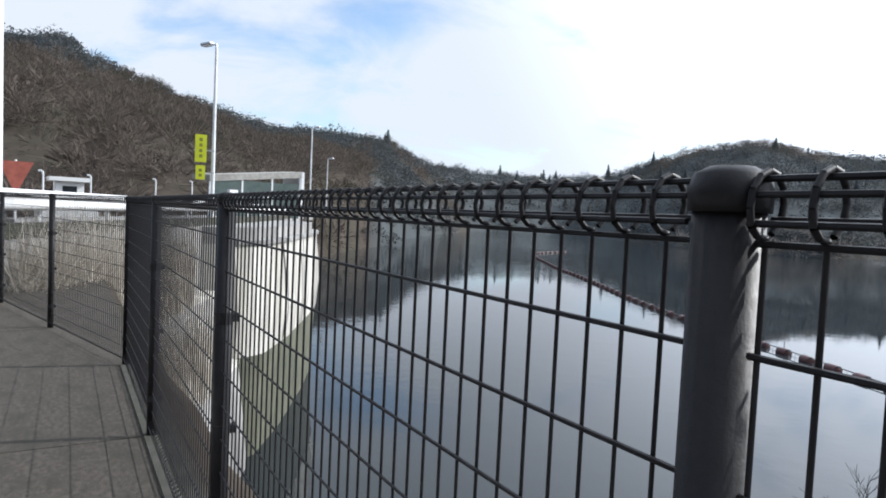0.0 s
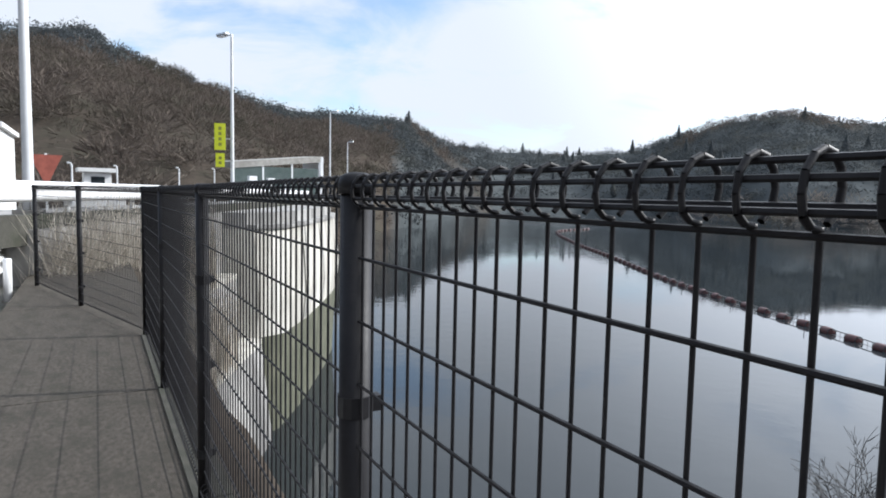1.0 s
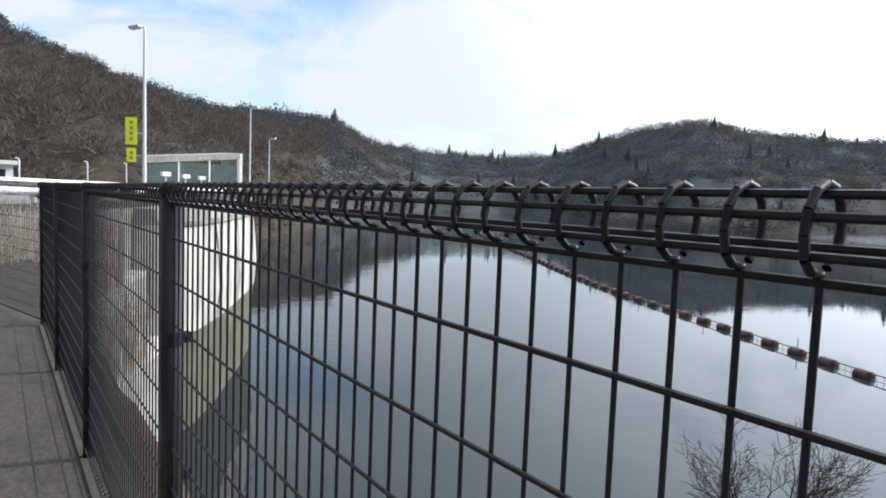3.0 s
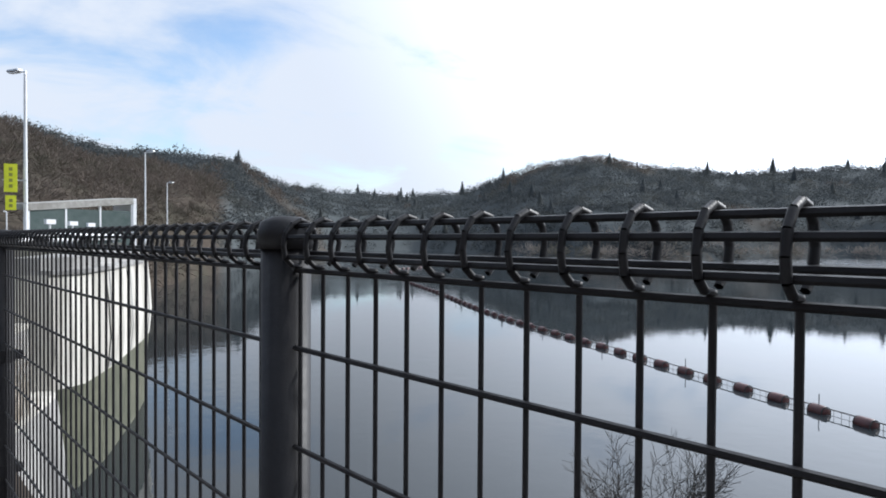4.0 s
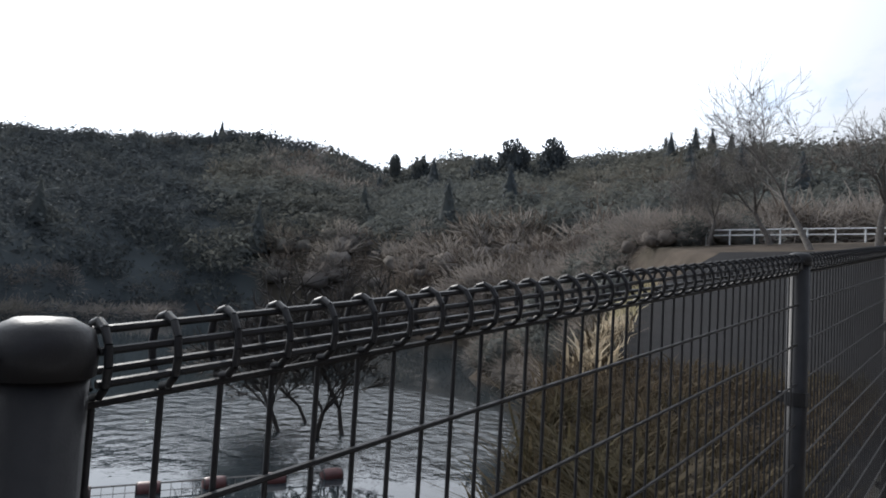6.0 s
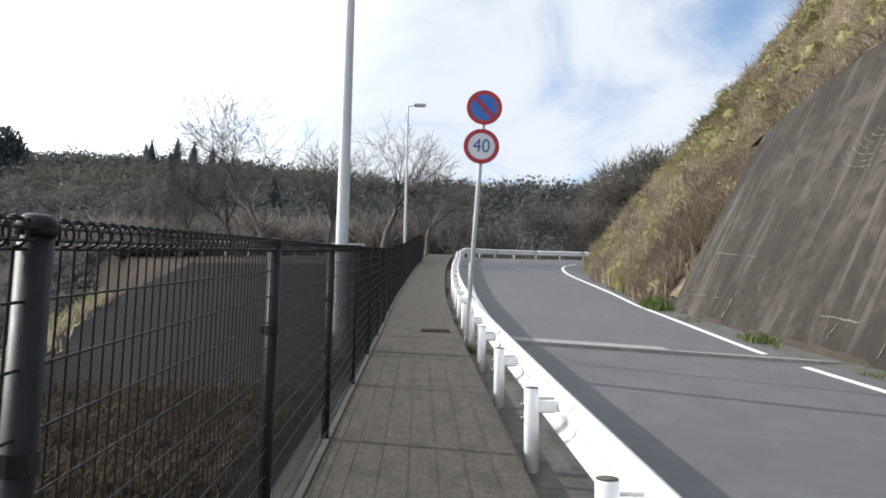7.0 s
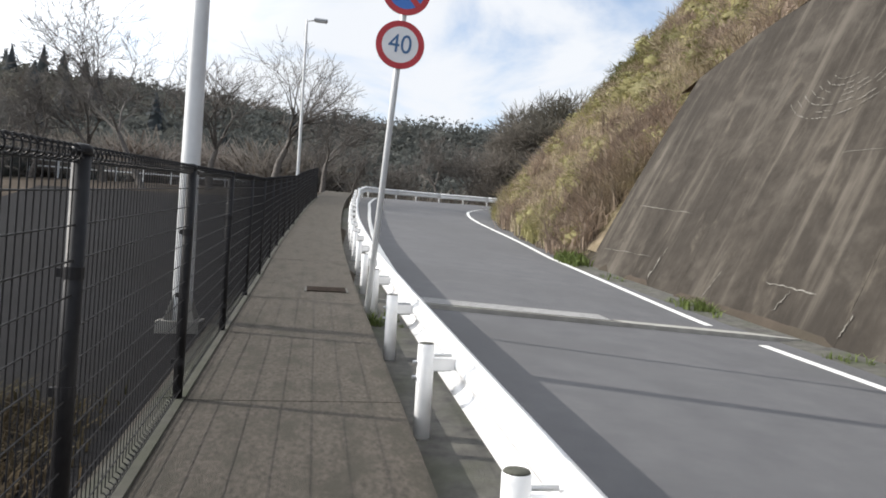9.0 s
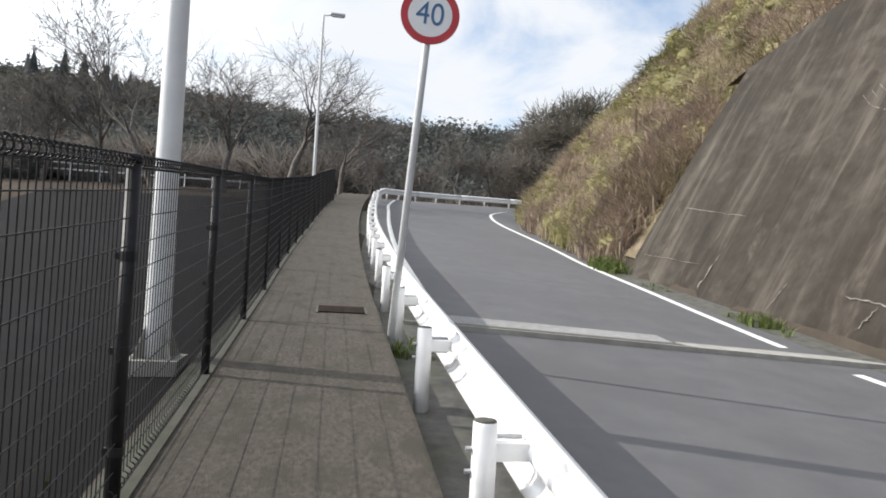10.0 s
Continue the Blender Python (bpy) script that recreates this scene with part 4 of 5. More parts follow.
sp = thing("road_sign", "grey pole with a no-parking disc over a speed limit disc", "road sign", at=pose(1.47, 21.6, road_z(1.57, 21.6), 0, 3.7, -3))
part("pole", Geo().lathe([(0.038, -0.3), (0.038, 4.35), (0.03, 4.37)], sides=14), POLE, sp, smooth=True)
ZB, ZS = 4.1, 3.43
for zc, nm in ((ZB, "no_parking_disc"), (ZS, "speed_limit_disc")):
    d = part(nm, disc(Geo(), 0.3, -0.052, -0.046, zc), STEEL, sp)
    part("red_rim", disc(Geo(), 0.298, -0.056, -0.053, zc, 0.225), RED, d)
    part("field", disc(Geo(), 0.224, -0.056, -0.053, zc), BLUE if zc == ZB else SIGNWHITE, d)
    part("bracket", Geo().box(-0.06, -0.045, zc - 0.12, 0.06, 0.045, zc - 0.08).box(-0.06, -0.045, zc + 0.08, 0.06, 0.045, zc + 0.12), STEEL, d)
    if zc == ZB:
        c = math.sqrt(0.5)
        g = Geo()
        L, w = 0.226, 0.034
        g.v = [(-L * c - w * c, -0.059, zc + L * c - w * c), (-L * c + w * c, -0.059, zc + L * c + w * c), (L * c + w * c, -0.059, zc - L * c + w * c), (L * c - w * c, -0.059, zc - L * c - w * c)]
        g.v += [(a, -0.0545, b) for a, _, b in g.v]
        g.f = [(3, 2, 1, 0), (0, 1, 5, 4), (1, 2, 6, 5), (2, 3, 7, 6), (3, 0, 4, 7)]
        part("red_bar", g, RED, d)
    else:
        fc = bpy.data.curves.new("digits", "FONT")
        fc.body, fc.size, fc.align_x, fc.align_y, fc.extrude = "40", 0.3, "CENTER", "CENTER", 0.002
        tmp = bpy.data.objects.new("digits", fc)
        me = bpy.data.meshes.new_from_object(tmp)
        me.materials.clear()
        me.materials.append(NAVY)
        bpy.data.objects.remove(tmp)
        tx = part("digits", me, None, d)
        tx.matrix_basis = pose(0, -0.058, zc, 90, 0, 0)
        tx.scale = (0.98, 1.08, 1)

# ---- dam, its crest and what stands on it ----
dw = tagged(new("dam_wall"), "stepped concrete dam face with pale ledges above the water", "dam", kind="structure")
STEPS = [(6.0, 0.75), (0.0, 0.75), (0.0, -1.3), (-0.45, -1.34), (-0.55, -3.5), (-1.25, -3.55), (-1.85, -9), (6.0, -9)]


def dam_block(stations, mat, name, label=""):
    """A length of the dam: at each station its place along the crest and its upright outline."""
    g = Geo()
    n = len(stations[0][1])
    for st, outline in stations:
        g.v += [dam(st, o, z) for o, z in outline]
    for i in range(len(stations) - 1):
        for k in range(n):
            a, b = i * n, (i + 1) * n
            g.f.append((a + k, a + (k + 1) % n, b + (k + 1) % n, b + k))
    m = len(stations) - 1
    g.f += [tuple(range(n)), tuple(m * n + n - 1 - k for k in range(n))]
    return part(name, g, mat, dw, label)


for a, b in ((0, 5.5), (5.53, 11.0)):
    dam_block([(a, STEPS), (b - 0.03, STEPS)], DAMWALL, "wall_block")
    for o, z, w in ((-0.24, -1.3, 0.24), (-0.92, -3.5, 0.36)):
        g = Geo().sweep([dam(a + 0.02, o, z), dam(b - 0.05, o, z)], [(-w, 0.03), (w, 0.01), (w, -0.16), (-w, -0.16)])
        part("ledge", g, DAMPALE, dw, "pale weathered ledge")


def bulge(st):
    """How far the pale face stands out: it swells from the steps and rounds off at its far end."""
    return float(np.interp(st, (11.0, 11.8, 15, 21, 24.5, 26.5, 27.6, 28.0), (1.0, 1.75, 2.1, 2.3, 2.25, 1.95, 1.1, 0.0)))


for a, b in ((11.0, 14.4), (14.43, 18.0), (18.03, 22.6), (22.63, 28.0)):
    sts = np.linspace(a, b - 0.02, 8)
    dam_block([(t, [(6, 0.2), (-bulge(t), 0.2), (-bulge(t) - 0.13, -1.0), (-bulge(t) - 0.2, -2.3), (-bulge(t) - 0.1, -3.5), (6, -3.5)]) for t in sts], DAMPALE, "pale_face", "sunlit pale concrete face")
    dam_block([(t, [(6, -3.504), (-bulge(t) - 0.06, -3.504), (-bulge(t) + 0.05, -5.2), (-bulge(t) + 0.2, -9), (6, -9)]) for t in sts], DAMDARK, "waterline_band", "wet face with green algae")
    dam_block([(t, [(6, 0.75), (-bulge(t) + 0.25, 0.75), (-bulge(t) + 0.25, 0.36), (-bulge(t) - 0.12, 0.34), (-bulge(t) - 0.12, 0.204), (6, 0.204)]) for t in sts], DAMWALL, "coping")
for t in (14.4, 18.0, 22.6):
    g = Geo()
    for o, z in ((0.14, 0.18), (0.21, -1.0), (0.28, -2.3), (0.17, -3.4)):
        g.v += [dam(t - 0.1, -bulge(t) - o + 0.01, z), dam(t, -bulge(t) - o - 0.03, z), dam(t + 0.1, -bulge(t) - o + 0.01, z)]
    for i in range(3):
        g.f += [(3 * i, 3 * i + 1, 3 * i + 4, 3 * i + 3), (3 * i + 1, 3 * i + 2, 3 * i + 5, 3 * i + 4)]
    part("joint_rib", g, DAMWALL, dw)
dam_block([(28.0, [(6, 0.75), (0.4, 0.75), (0.4, -9), (6, -9)]), (43, [(6, 0.75), (0.9, 0.75), (0.9, -9), (6, -9)])], DAMWALL, "wall_block")

crest_line = [dam(s, 0.5 + max(0, s - 25) * 0.06)[:2] for s in (-1, 10, 25, 34, 43)]
guard_rail(crest_line, lambda x, y: 0.9, 3.0, "white guard rail along the dam crest")
par = thing("parapet", "grey concrete parapet along the dam crest", "parapet", kind="structure")
for s in range(-1, 41, 7):
    part("parapet_block", Geo().sweep([dam(s, 0.3 + max(0, s - 25) * 0.06), dam(s + 6.96, 0.3 + max(0, s - 18) * 0.06)], [(-0.15, 0.5), (0.15, 0.5), (0.15, 1.0), (-0.15, 1.0)]), KERB, par)
lamp(*dam(1.6, 1.0, 1.0), 8.0, 60, "tall pale lamp post at the end of the dam crest", 0.1)
lamp(-4.75, -21.8, 0.8, 7.2, -65, "pale street lamp on the dam crest carrying yellow boards", 0.085)
lamp(*dam(46, 0.6, 0.8), 7.5, 115, "pale street lamp far along the dam crest", 0.08)
lamp(*dam(72, 1.5, 0.8), 7.0, 115, "pale street lamp at the far end of the dam", 0.08)
ys = thing("warning_board", "upright yellow warning boards fixed to a lamp post", "sign", at=pose(-4.55, -21.6, 0, 0, 0, -12))
bd = part("upper_board", Geo().box(0.1, 0.1, 3.15, 0.54, 0.13, 4.25), YELLOW, ys)
for i in range(4):
    part("letter_bar", Geo().box(0.26, 0.132, 3.32 + i * 0.22, 0.38, 0.136, 3.45 + i * 0.22), OLIVEPAINT, bd)
bd = part("lower_board", Geo().box(0.14, 0.1, 2.45, 0.5, 0.13, 3.02), YELLOW, ys)
for i in range(2):
    part("letter_bar", Geo().box(0.26, 0.132, 2.56 + i * 0.2, 0.38, 0.136, 2.68 + i * 0.2), OLIVEPAINT, bd)
part("strap", Geo().box(-0.2, 0.04, 3.6, 0.6, 0.1, 3.65), STEEL, ys)
part("strap", Geo().box(-0.2, 0.04, 2.7, 0.5, 0.1, 2.75), STEEL, ys)

shelter = thing("gate_shelter", "glazed shelter with a sloping grey-green roof on the dam", "shelter", at=pose(-10.5, -39.8, 0.75, 0, 0, 14))
rf = Geo().sweep([(-3.4, 0, 2.9), (3.4, 0, 2.2)], [(-1.3, 0.0), (1.3, 0.2), (1.3, 0.5), (-1.3, 0.42)])
part("roof", rf, PALE, shelter)
part("glazing", Geo().sweep([(-3.2, 1.2, 0), (3.2, 1.2, 0)], [(-0.03, 0.9), (0.03, 0.9), (0.03, 2.4), (-0.03, 2.4)]), GREENGLASS, shelter)
part("base_wall", Geo().box(-3.2, 1.1, 0, 3.2, 1.3, 0.9), GREENGLASS, shelter)
for x in (-3.3, -1.1, 1.1, 3.3):
    part("post", Geo().box(x - 0.06, 1.1, 0, x + 0.06, 1.25, 2.55 - 0.1 * x), POLE, shelter)
part("end_panel", Geo().box(-3.6, -1.2, 0, -3.35, 1.3, 3.3), POLE, shelter)
for i, s in enumerate((19, 23, 27)):
    fl = thing("flood_lamp", "small pale flood lamp on a short post", "lamp", "flood lamps", at=pose(*dam(s, 0.9, 0.9), 0, 0, 20))
    part("post", Geo().lathe([(0.04, 0), (0.04, 1.1)], sides=8), POLE, fl)
    part("head", Geo().box(-0.2, -0.08, 1.05, 0.2, 0.1, 1.25), SIGNWHITE, fl)
for (x, yy, h) in ((1.2, -22, 1.6), (-0.5, -27, 1.7), (-3.5, -30, 1.8), (-6.2, -36, 2.0), (-13.4, -41, 2.4)):
    bl2 = thing("bollard_lamp", "slim white post lamp with a curved top", "lamp", "post lamps", at=pose(x, yy, 0.8, 0, 0, 0))
    part("post", Geo().lathe([(0.04, 0), (0.034, h - 0.12)], sides=8), POLE, bl2)
    part("head", Geo().path([(0, 0, h - 0.12), (0.02, 0, h - 0.02), (0.08, 0, h + 0.02), (0.15, 0, h)], 0.04, 6), POLE, bl2)

hut = thing("white_hut", "small white control hut with a flat overhanging roof", "hut", at=pose(0.3, -42, 1.0, 0, 0, 5))
part("wall", Geo().box(-0.8, -0.7, 0, 0.8, 0.7, 1.5), WALLWHITE, hut)
part("roof", Geo().box(-1.15, -1, 1.5, 1.15, 1, 1.75), WALLWHITE, hut)
part("window", Geo().box(-0.4, 0.7, 0.6, 0.4, 0.72, 1.2), GLASSDARK, hut)
part("base", Geo().box(-1.6, -1.2, -1, 1.6, 1.2, 0), WALLWHITE, hut)

ss = thing("stop_sign", "faded red inverted triangle sign on a grey pole", "road sign", at=pose(1.75, -16.5, 0.6, 0, 0, 12))
part("pole", Geo().lathe([(0.035, -0.5), (0.035, 1.9)], sides=10), POLE, ss)
g = Geo()
g.v = [(-0.45, 0.05, 1.85), (0.45, 0.05, 1.85), (0.06, 0.05, 1.0), (-0.06, 0.05, 1.0)]
g.v += [(a, 0.07, c) for a, _, c in g.v]
g.f = [(0, 1, 2, 3), (7, 6, 5, 4), (0, 4, 5, 1), (1, 5, 6, 2), (2, 6, 7, 3), (3, 7, 4, 0)]
part("triangle_board", g, surface("faded red", (0.17, 0.035, 0.022), (0.27, 0.07, 0.045), 4, 0.6, 0.0), ss)

wb = thing("white_building", "white two-storey office building with dark windows", "building", at=pose(13.8, -48, 0, 0, 0, 0))
part("wall", Geo().box(-8, -5, -1, 0, 5, 5.2), WALLWHITE, wb)
part("roof", Geo().box(-8.3, -5.3, 5.2, 0.3, 5.3, 5.5), WALLWHITE, wb)
for i in range(4):
    for z in (1.0, 3.2):
        w = part("window", Geo().box(-7.4 + i * 1.9, 5.0, z, -6.0 + i * 1.9, 5.03, z + 1.0), GLASSDARK, wb)
        part("sill", Geo().box(-7.45 + i * 1.9, 5.0, z - 0.08, -5.95 + i * 1.9, 5.1, z), WALLWHITE, w)

# reeds on the ledges by the fence corner
rng = random.Random(8)
reeds = []
for _ in range(1700):
    s, o, lv = rng.uniform(0, 9) * rng.random() ** 0.4, rng.uniform(-0.45, -0.03), rng.random()
    p = dam(s, o if lv > 0.3 else o * 1.6 - 0.5, -1.32 if lv > 0.3 else -3.5)
    reeds.append((*p, 0.6 + rng.random() * 0.7))
blades(reeds, 1.75, REED, "reeds", "bleached dry reeds on the ledges of the dam", "reeds", 0.2, 6, 0.012, 9)

# ---- parked car ----
car = thing("car", "small white car parked by the dam road", "car", at=pose(3.35, -9.5, -0.2, 0, 0, 12))
cs = Geo()
pr = [(-1.7, 0.25), (1.7, 0.25), (1.75, 0.6), (1.55, 0.85), (0.85, 0.95), (0.35, 1.45), (-1.2, 1.48), (-1.65, 1.0), (-1.75, 0.6)]
n = len(pr)
for x, k in ((-0.74, 1), (0.74, 1)):
    cs.v += [(x * (0.86 if z > 1.2 else 1), yy, z) for yy, z in pr]
cs.f = [tuple(range(n)), tuple(2 * n - 1 - i for i in range(n))] + [(i, n + i, n + (i + 1) % n, (i + 1) % n) for i in range(n)]
cb = part("body", cs, CARWHITE, car)
bv = cb.modifiers.new("bevel", "BEVEL"); bv.width, bv.segments = 0.06, 3
part("windscreen", Geo().sweep([(-0.6, 0.63, 1.2), (0.6, 0.63, 1.2)], [(-0.25, -0.22), (0.24, 0.22), (0.22, 0.235), (-0.27, -0.2)]), GLASSDARK, car)
for sx in (-1, 1):
    part("side_window", Geo().box(sx * 0.70 - 0.04, -1.1, 1.0, sx * 0.70 + 0.04, 0.3, 1.36), GLASSDARK, car)
    for yy in (-1.1, 1.1):
        w = part("wheel", Geo().tube((sx * 0.6, yy, 0.28), (sx * 0.77, yy, 0.28), 0.28, sides=20), RUBBER, car)
        part("rim", Geo().tube((sx * 0.765, yy, 0.28), (sx * 0.785, yy, 0.28), 0.17, sides=16), STEEL, w)
    part("headlight", Geo().box(sx * 0.55 - 0.14, 1.6, 0.62, sx * 0.55 + 0.14, 1.72, 0.78), SIGNWHITE, car)

# ---- floating boom ----
boom = curve_points([(-22, 29, WATER_Z), (-24.7, 22.6, WATER_Z), (-30.8, 7.8, WATER_Z), (-36.3, -5.9, WATER_Z), (-42.6, -20.1, WATER_Z), (-48.8, -34.5, WATER_Z), (-55.2, -47, WATER_Z), (-66, -66, WATER_Z), (-79, -90, WATER_Z), (-100, -122, WATER_Z), (-118, -132, WATER_Z)], 2.45)
fg = Geo()
pf = [(0.23, -0.46), (0.3, -0.4), (0.32, -0.28), (0.32, 0.28), (0.3, 0.4), (0.23, 0.46)]
fm = Geo().lathe(pf, sides=14)
fm.v = [(x, z, yy) for x, yy, z in fm.v]
fm.f = [tuple(reversed(q)) for q in fm.f]
fm = fm.mesh("float", FLOAT, True)
strap = Geo().tube((0, 0.41, 0), (0, 0.445, 0), 0.31, sides=12).mesh("end_ring", BLACK)
strap_b = Geo().tube((0, -0.445, 0), (0, -0.41, 0), 0.31, sides=12).mesh("end_ring", BLACK)
bo = thing("floating_boom", "line of maroon drum floats joined by rope across the lake", "float boom", at=pose(0, 0, 0))
ropes = Geo()
for i, p in enumerate(boom):
    q = boom[min(i + 1, len(boom) - 1)] - boom[max(0, i - 1)]
    fl = part("float", fm, None, bo)
    wob = random.Random(i).uniform(-6, 6)
    fl.matrix_world = pose(p.x, p.y, WATER_Z + 0.07, 0, 0, math.degrees(math.atan2(-q.x, q.y)) + wob)
    part("end_ring", strap, None, fl)
    part("end_ring", strap_b, None, fl)
    if i % 4 == 2:
        part("marker_rod", Geo().tube((0, 0, 0.3), (0, 0, 0.85), 0.025), BLACK, fl)
    if i + 1 < len(boom):
        n = boom[i + 1]
        for z in (0.3, -0.02):
            ropes.tube((p.x, p.y, WATER_Z + z), (n.x, n.y, WATER_Z + z), 0.035, sides=5)
        for k in range(1, 6):
            m = p.lerp(n, k / 6)
            ropes.tube((m.x, m.y, WATER_Z - 0.02), (m.x, m.y, WATER_Z + 0.3), 0.012, sides=4)
part("net_rope", ropes, ROPE, bo, "grey ropes and netting between the floats")["kind"] = "stuff"

hr = thing("handrail", "pale handrail at the edge of the far lawn", "handrail")
for k in range(9):
    part("post", Geo().tube((-15 + k * 1.5, 54, ground_z(-15 + k * 1.5, 54) - 0.2), (-15 + k * 1.5, 54, ground_z(-3, 54) + 0.75), 0.05, sides=8), POLE, hr)
for z in (0.4, 0.75):
    part("bar", Geo().tube((-15, 54, ground_z(-3, 54) + z), (-3, 54, ground_z(-3, 54) + z), 0.04, sides=8), POLE, hr)


# ---- trees ----
def bare_tree(stem, g, base, height, seed, spread=0.6, lean=(0.0, 0.0), trunk=0.036, depth=5, first=0.22, many=4, tip=0.011):
    """Leafless tree: a tapered trunk that forks again and again."""
    rng = random.Random(seed)

    def grow(p, d, length, r, level):
        steps = 3 if level < 2 else 2
        for _ in range(steps):
            d2 = (d + Vector((rng.gauss(0, 0.13), rng.gauss(0, 0.13), rng.gauss(0.03, 0.08)))).normalized()
            q = p + d2 * (length / steps)
            (stem if level == 0 else g).tube(p, q, max(r, tip), max(r * 0.84, tip * 0.9), 8 if level == 0 else (5 if level < 3 else 3), cap=False)
            p, d, r = q, d2, r * 0.84
            if 0 < level < depth and rng.random() < 0.85:
                side = Vector((rng.gauss(0, 1), rng.gauss(0, 1), rng.gauss(0.2, 0.5))).normalized()
                grow(p, (d * 0.6 + side * spread).normalized(), length * 0.55, r * 0.5, level + 1)
        if level < depth:
            for _ in range(many if level < 2 else 2):
                side = Vector((rng.gauss(0, 1), rng.gauss(0, 1), rng.gauss(0.1, 0.5))).normalized()
                grow(p, (d + side * spread).normalized(), length * (0.68 + rng.random() * 0.18), r * 0.68, level + 1)

    grow(Vector(base), Vector((lean[0], lean[1], 1)).normalized(), height * first, height * trunk * 0.5, 0)


def cherry(x, y, h, seed, label, lean=(0, 0), sink=0.1, spread=0.75, dz=0.0, tip=0.009, bark=BARK, first=0.22, depth=5):
    tr = thing("bare_tree", label, "tree", "bare trees")
    z = ground_z(x, y) - sink + dz
    stem, g = Geo(), Geo()
    bare_tree(stem, g, (x, y, z), h, seed, spread, lean, trunk=0.042, depth=depth, first=first, tip=tip)
    part("trunk", stem, bark, tr, smooth=True)
    part("crown", g, bark, tr, "leafless grey crown", smooth=True)


FORK = "bare grey cherry tree with wide forking branches"
for k, (x, y, h, lx) in enumerate(((-1.6, 52, 12.5, 0.03), (-4.8, 50, 10.5, 0.0), (-10.8, 53, 10, -0.1), (-14.5, 53, 8.5, 0.2), (1.2, 60, 10.0, 0.1), (-17.5, 55, 8.0, 0.1))):
    cherry(x, y, h, 3 + k, FORK if lx >= -0.05 else "large bare grey tree leaning out over the bank", (lx, 0))
cherry(-7.4, 47.5, 8.4, 21, "large bare grey tree leaning far out over the bank", (-0.6, 0), first=0.38)
for k, (x, y, h, lx) in enumerate(((11.2, 68, 9.5, -0.1), (13.6, 69, 9, 0.12), (6.5, 72, 8, 0.0), (3.6, 71, 8.5, -0.05), (9, 74, 8, 0.0), (16.5, 72, 8.5, 0.1), (0.5, 74, 9, 0.0))):
    cherry(x, y, h, 40 + k, "bare grey tree behind the bend of the road", (lx, 0), depth=5, tip=0.013)
for k, (x, y, h) in enumerate(((20.0, 60, 8.5), (22.5, 62, 9), (25.5, 63, 8.5), (18, 58, 7))):
    cherry(x, y, h, 60 + k, "bare grey tree high on the hillside", dz=0.5, depth=5, tip=0.013)
for x, y, h, seed in ((-15.2, -0.6, 7.2, 31), (-28.4, 33.0, 9.5, 32), (-30.2, 32.4, 8.5, 33), (-27.6, 34.6, 9.0, 34), (-31.2, 35.0, 8.0, 35)):
    cherry(x, y, h, seed, "bare twiggy willow standing in shallow water", spread=0.6, dz=1.0, tip=0.006 if seed == 31 else 0.03, bark=WETBARK, depth=5, first=0.22 if seed == 31 else 0.34)


def heart(v, f, rng, rx, zc, rz, rings=5, segs=9):
    """The dense lumpy inside of a crown."""
    n = len(v)
    seed = rng.random() * 50
    for i in range(1, rings):
        th = math.pi * i / rings
        for k in range(segs):
            ph = 2 * math.pi * (k + 0.5 * (i % 2)) / segs
            d = Vector((math.sin(th) * math.cos(ph), math.sin(th) * math.sin(ph), -math.cos(th)))
            r = 1 + 0.45 * noise.noise(d * 1.7 + Vector((seed, 0, 0))) + (0.3 * noise.noise(d * 5 + Vector((0, seed, 0))) if rings > 5 else 0)
            v.append((d.x * rx * r, d.y * rx * r, zc + d.z * rz * r))
    for i in range(rings - 2):
        for k in range(segs):
            p, q = n + i * segs, n + (i + 1) * segs
            f.append((p + k, p + (k + 1) % segs, q + (k + 1) % segs, q + k))
    f.append(tuple(n + segs - 1 - k for k in range(segs)))
    f.append(tuple(n + (rings - 2) * segs + k for k in range(segs)))


def template_domed(rng, tufts=170, inner=0.2):
    """A rounded winter crown: a dome of fine sprays that point outwards."""
    v, f = [], []
    slim = (115 / tufts) ** 0.8
    for _ in range(tufts):
        d = Vector((rng.gauss(0, 1), rng.gauss(0, 1), rng.gauss(0.45, 0.8))).normalized()
        r0 = 0.2 + 0.17 * rng.random()
        side = Vector((rng.gauss(0, 1), rng.gauss(0, 1), rng.gauss(0, 1))).cross(d).normalized() * (0.006 + 0.008 * rng.random()) * slim
        p = d * r0 + Vector((0, 0, 0.5))
        q = p + (d + Vector((rng.gauss(0, 0.35), rng.gauss(0, 0.35), rng.gauss(0.15, 0.35)))) * (0.07 + 0.08 * rng.random())
        n = len(v)
        v += [tuple(p - side), tuple(p + side), tuple(q + side * 0.5), tuple(q - side * 0.5)]
        f.append((n, n + 1, n + 2, n + 3))
    if inner:
        heart(v, f, rng, inner, 0.46, inner)
    return np.array(v), f


def template_leafy(rng, tufts=190):
    """An evergreen crown of many small leaf tufts round a dense heart."""
    v, f = [], []
    s = 0.034 * (150 / tufts) ** 0.5
    for _ in range(tufts):
        d = Vector((rng.gauss(0, 1), rng.gauss(0, 1), rng.gauss(0.4, 0.8))).normalized()
        c = np.array(d * (0.27 + 0.13 * rng.random())) + np.array((0, 0, 0.5))
        n = len(v)
        v += [tuple(c + np.array((rng.gauss(0, s), rng.gauss(0, s), rng.gauss(0, s * 0.8)))) for _ in range(4)]
        f += [(n, n + 1, n + 2), (n + 2, n + 1, n + 3)]
    heart(v, f, rng, 0.28, 0.46, 0.3)
    return np.array(v), f


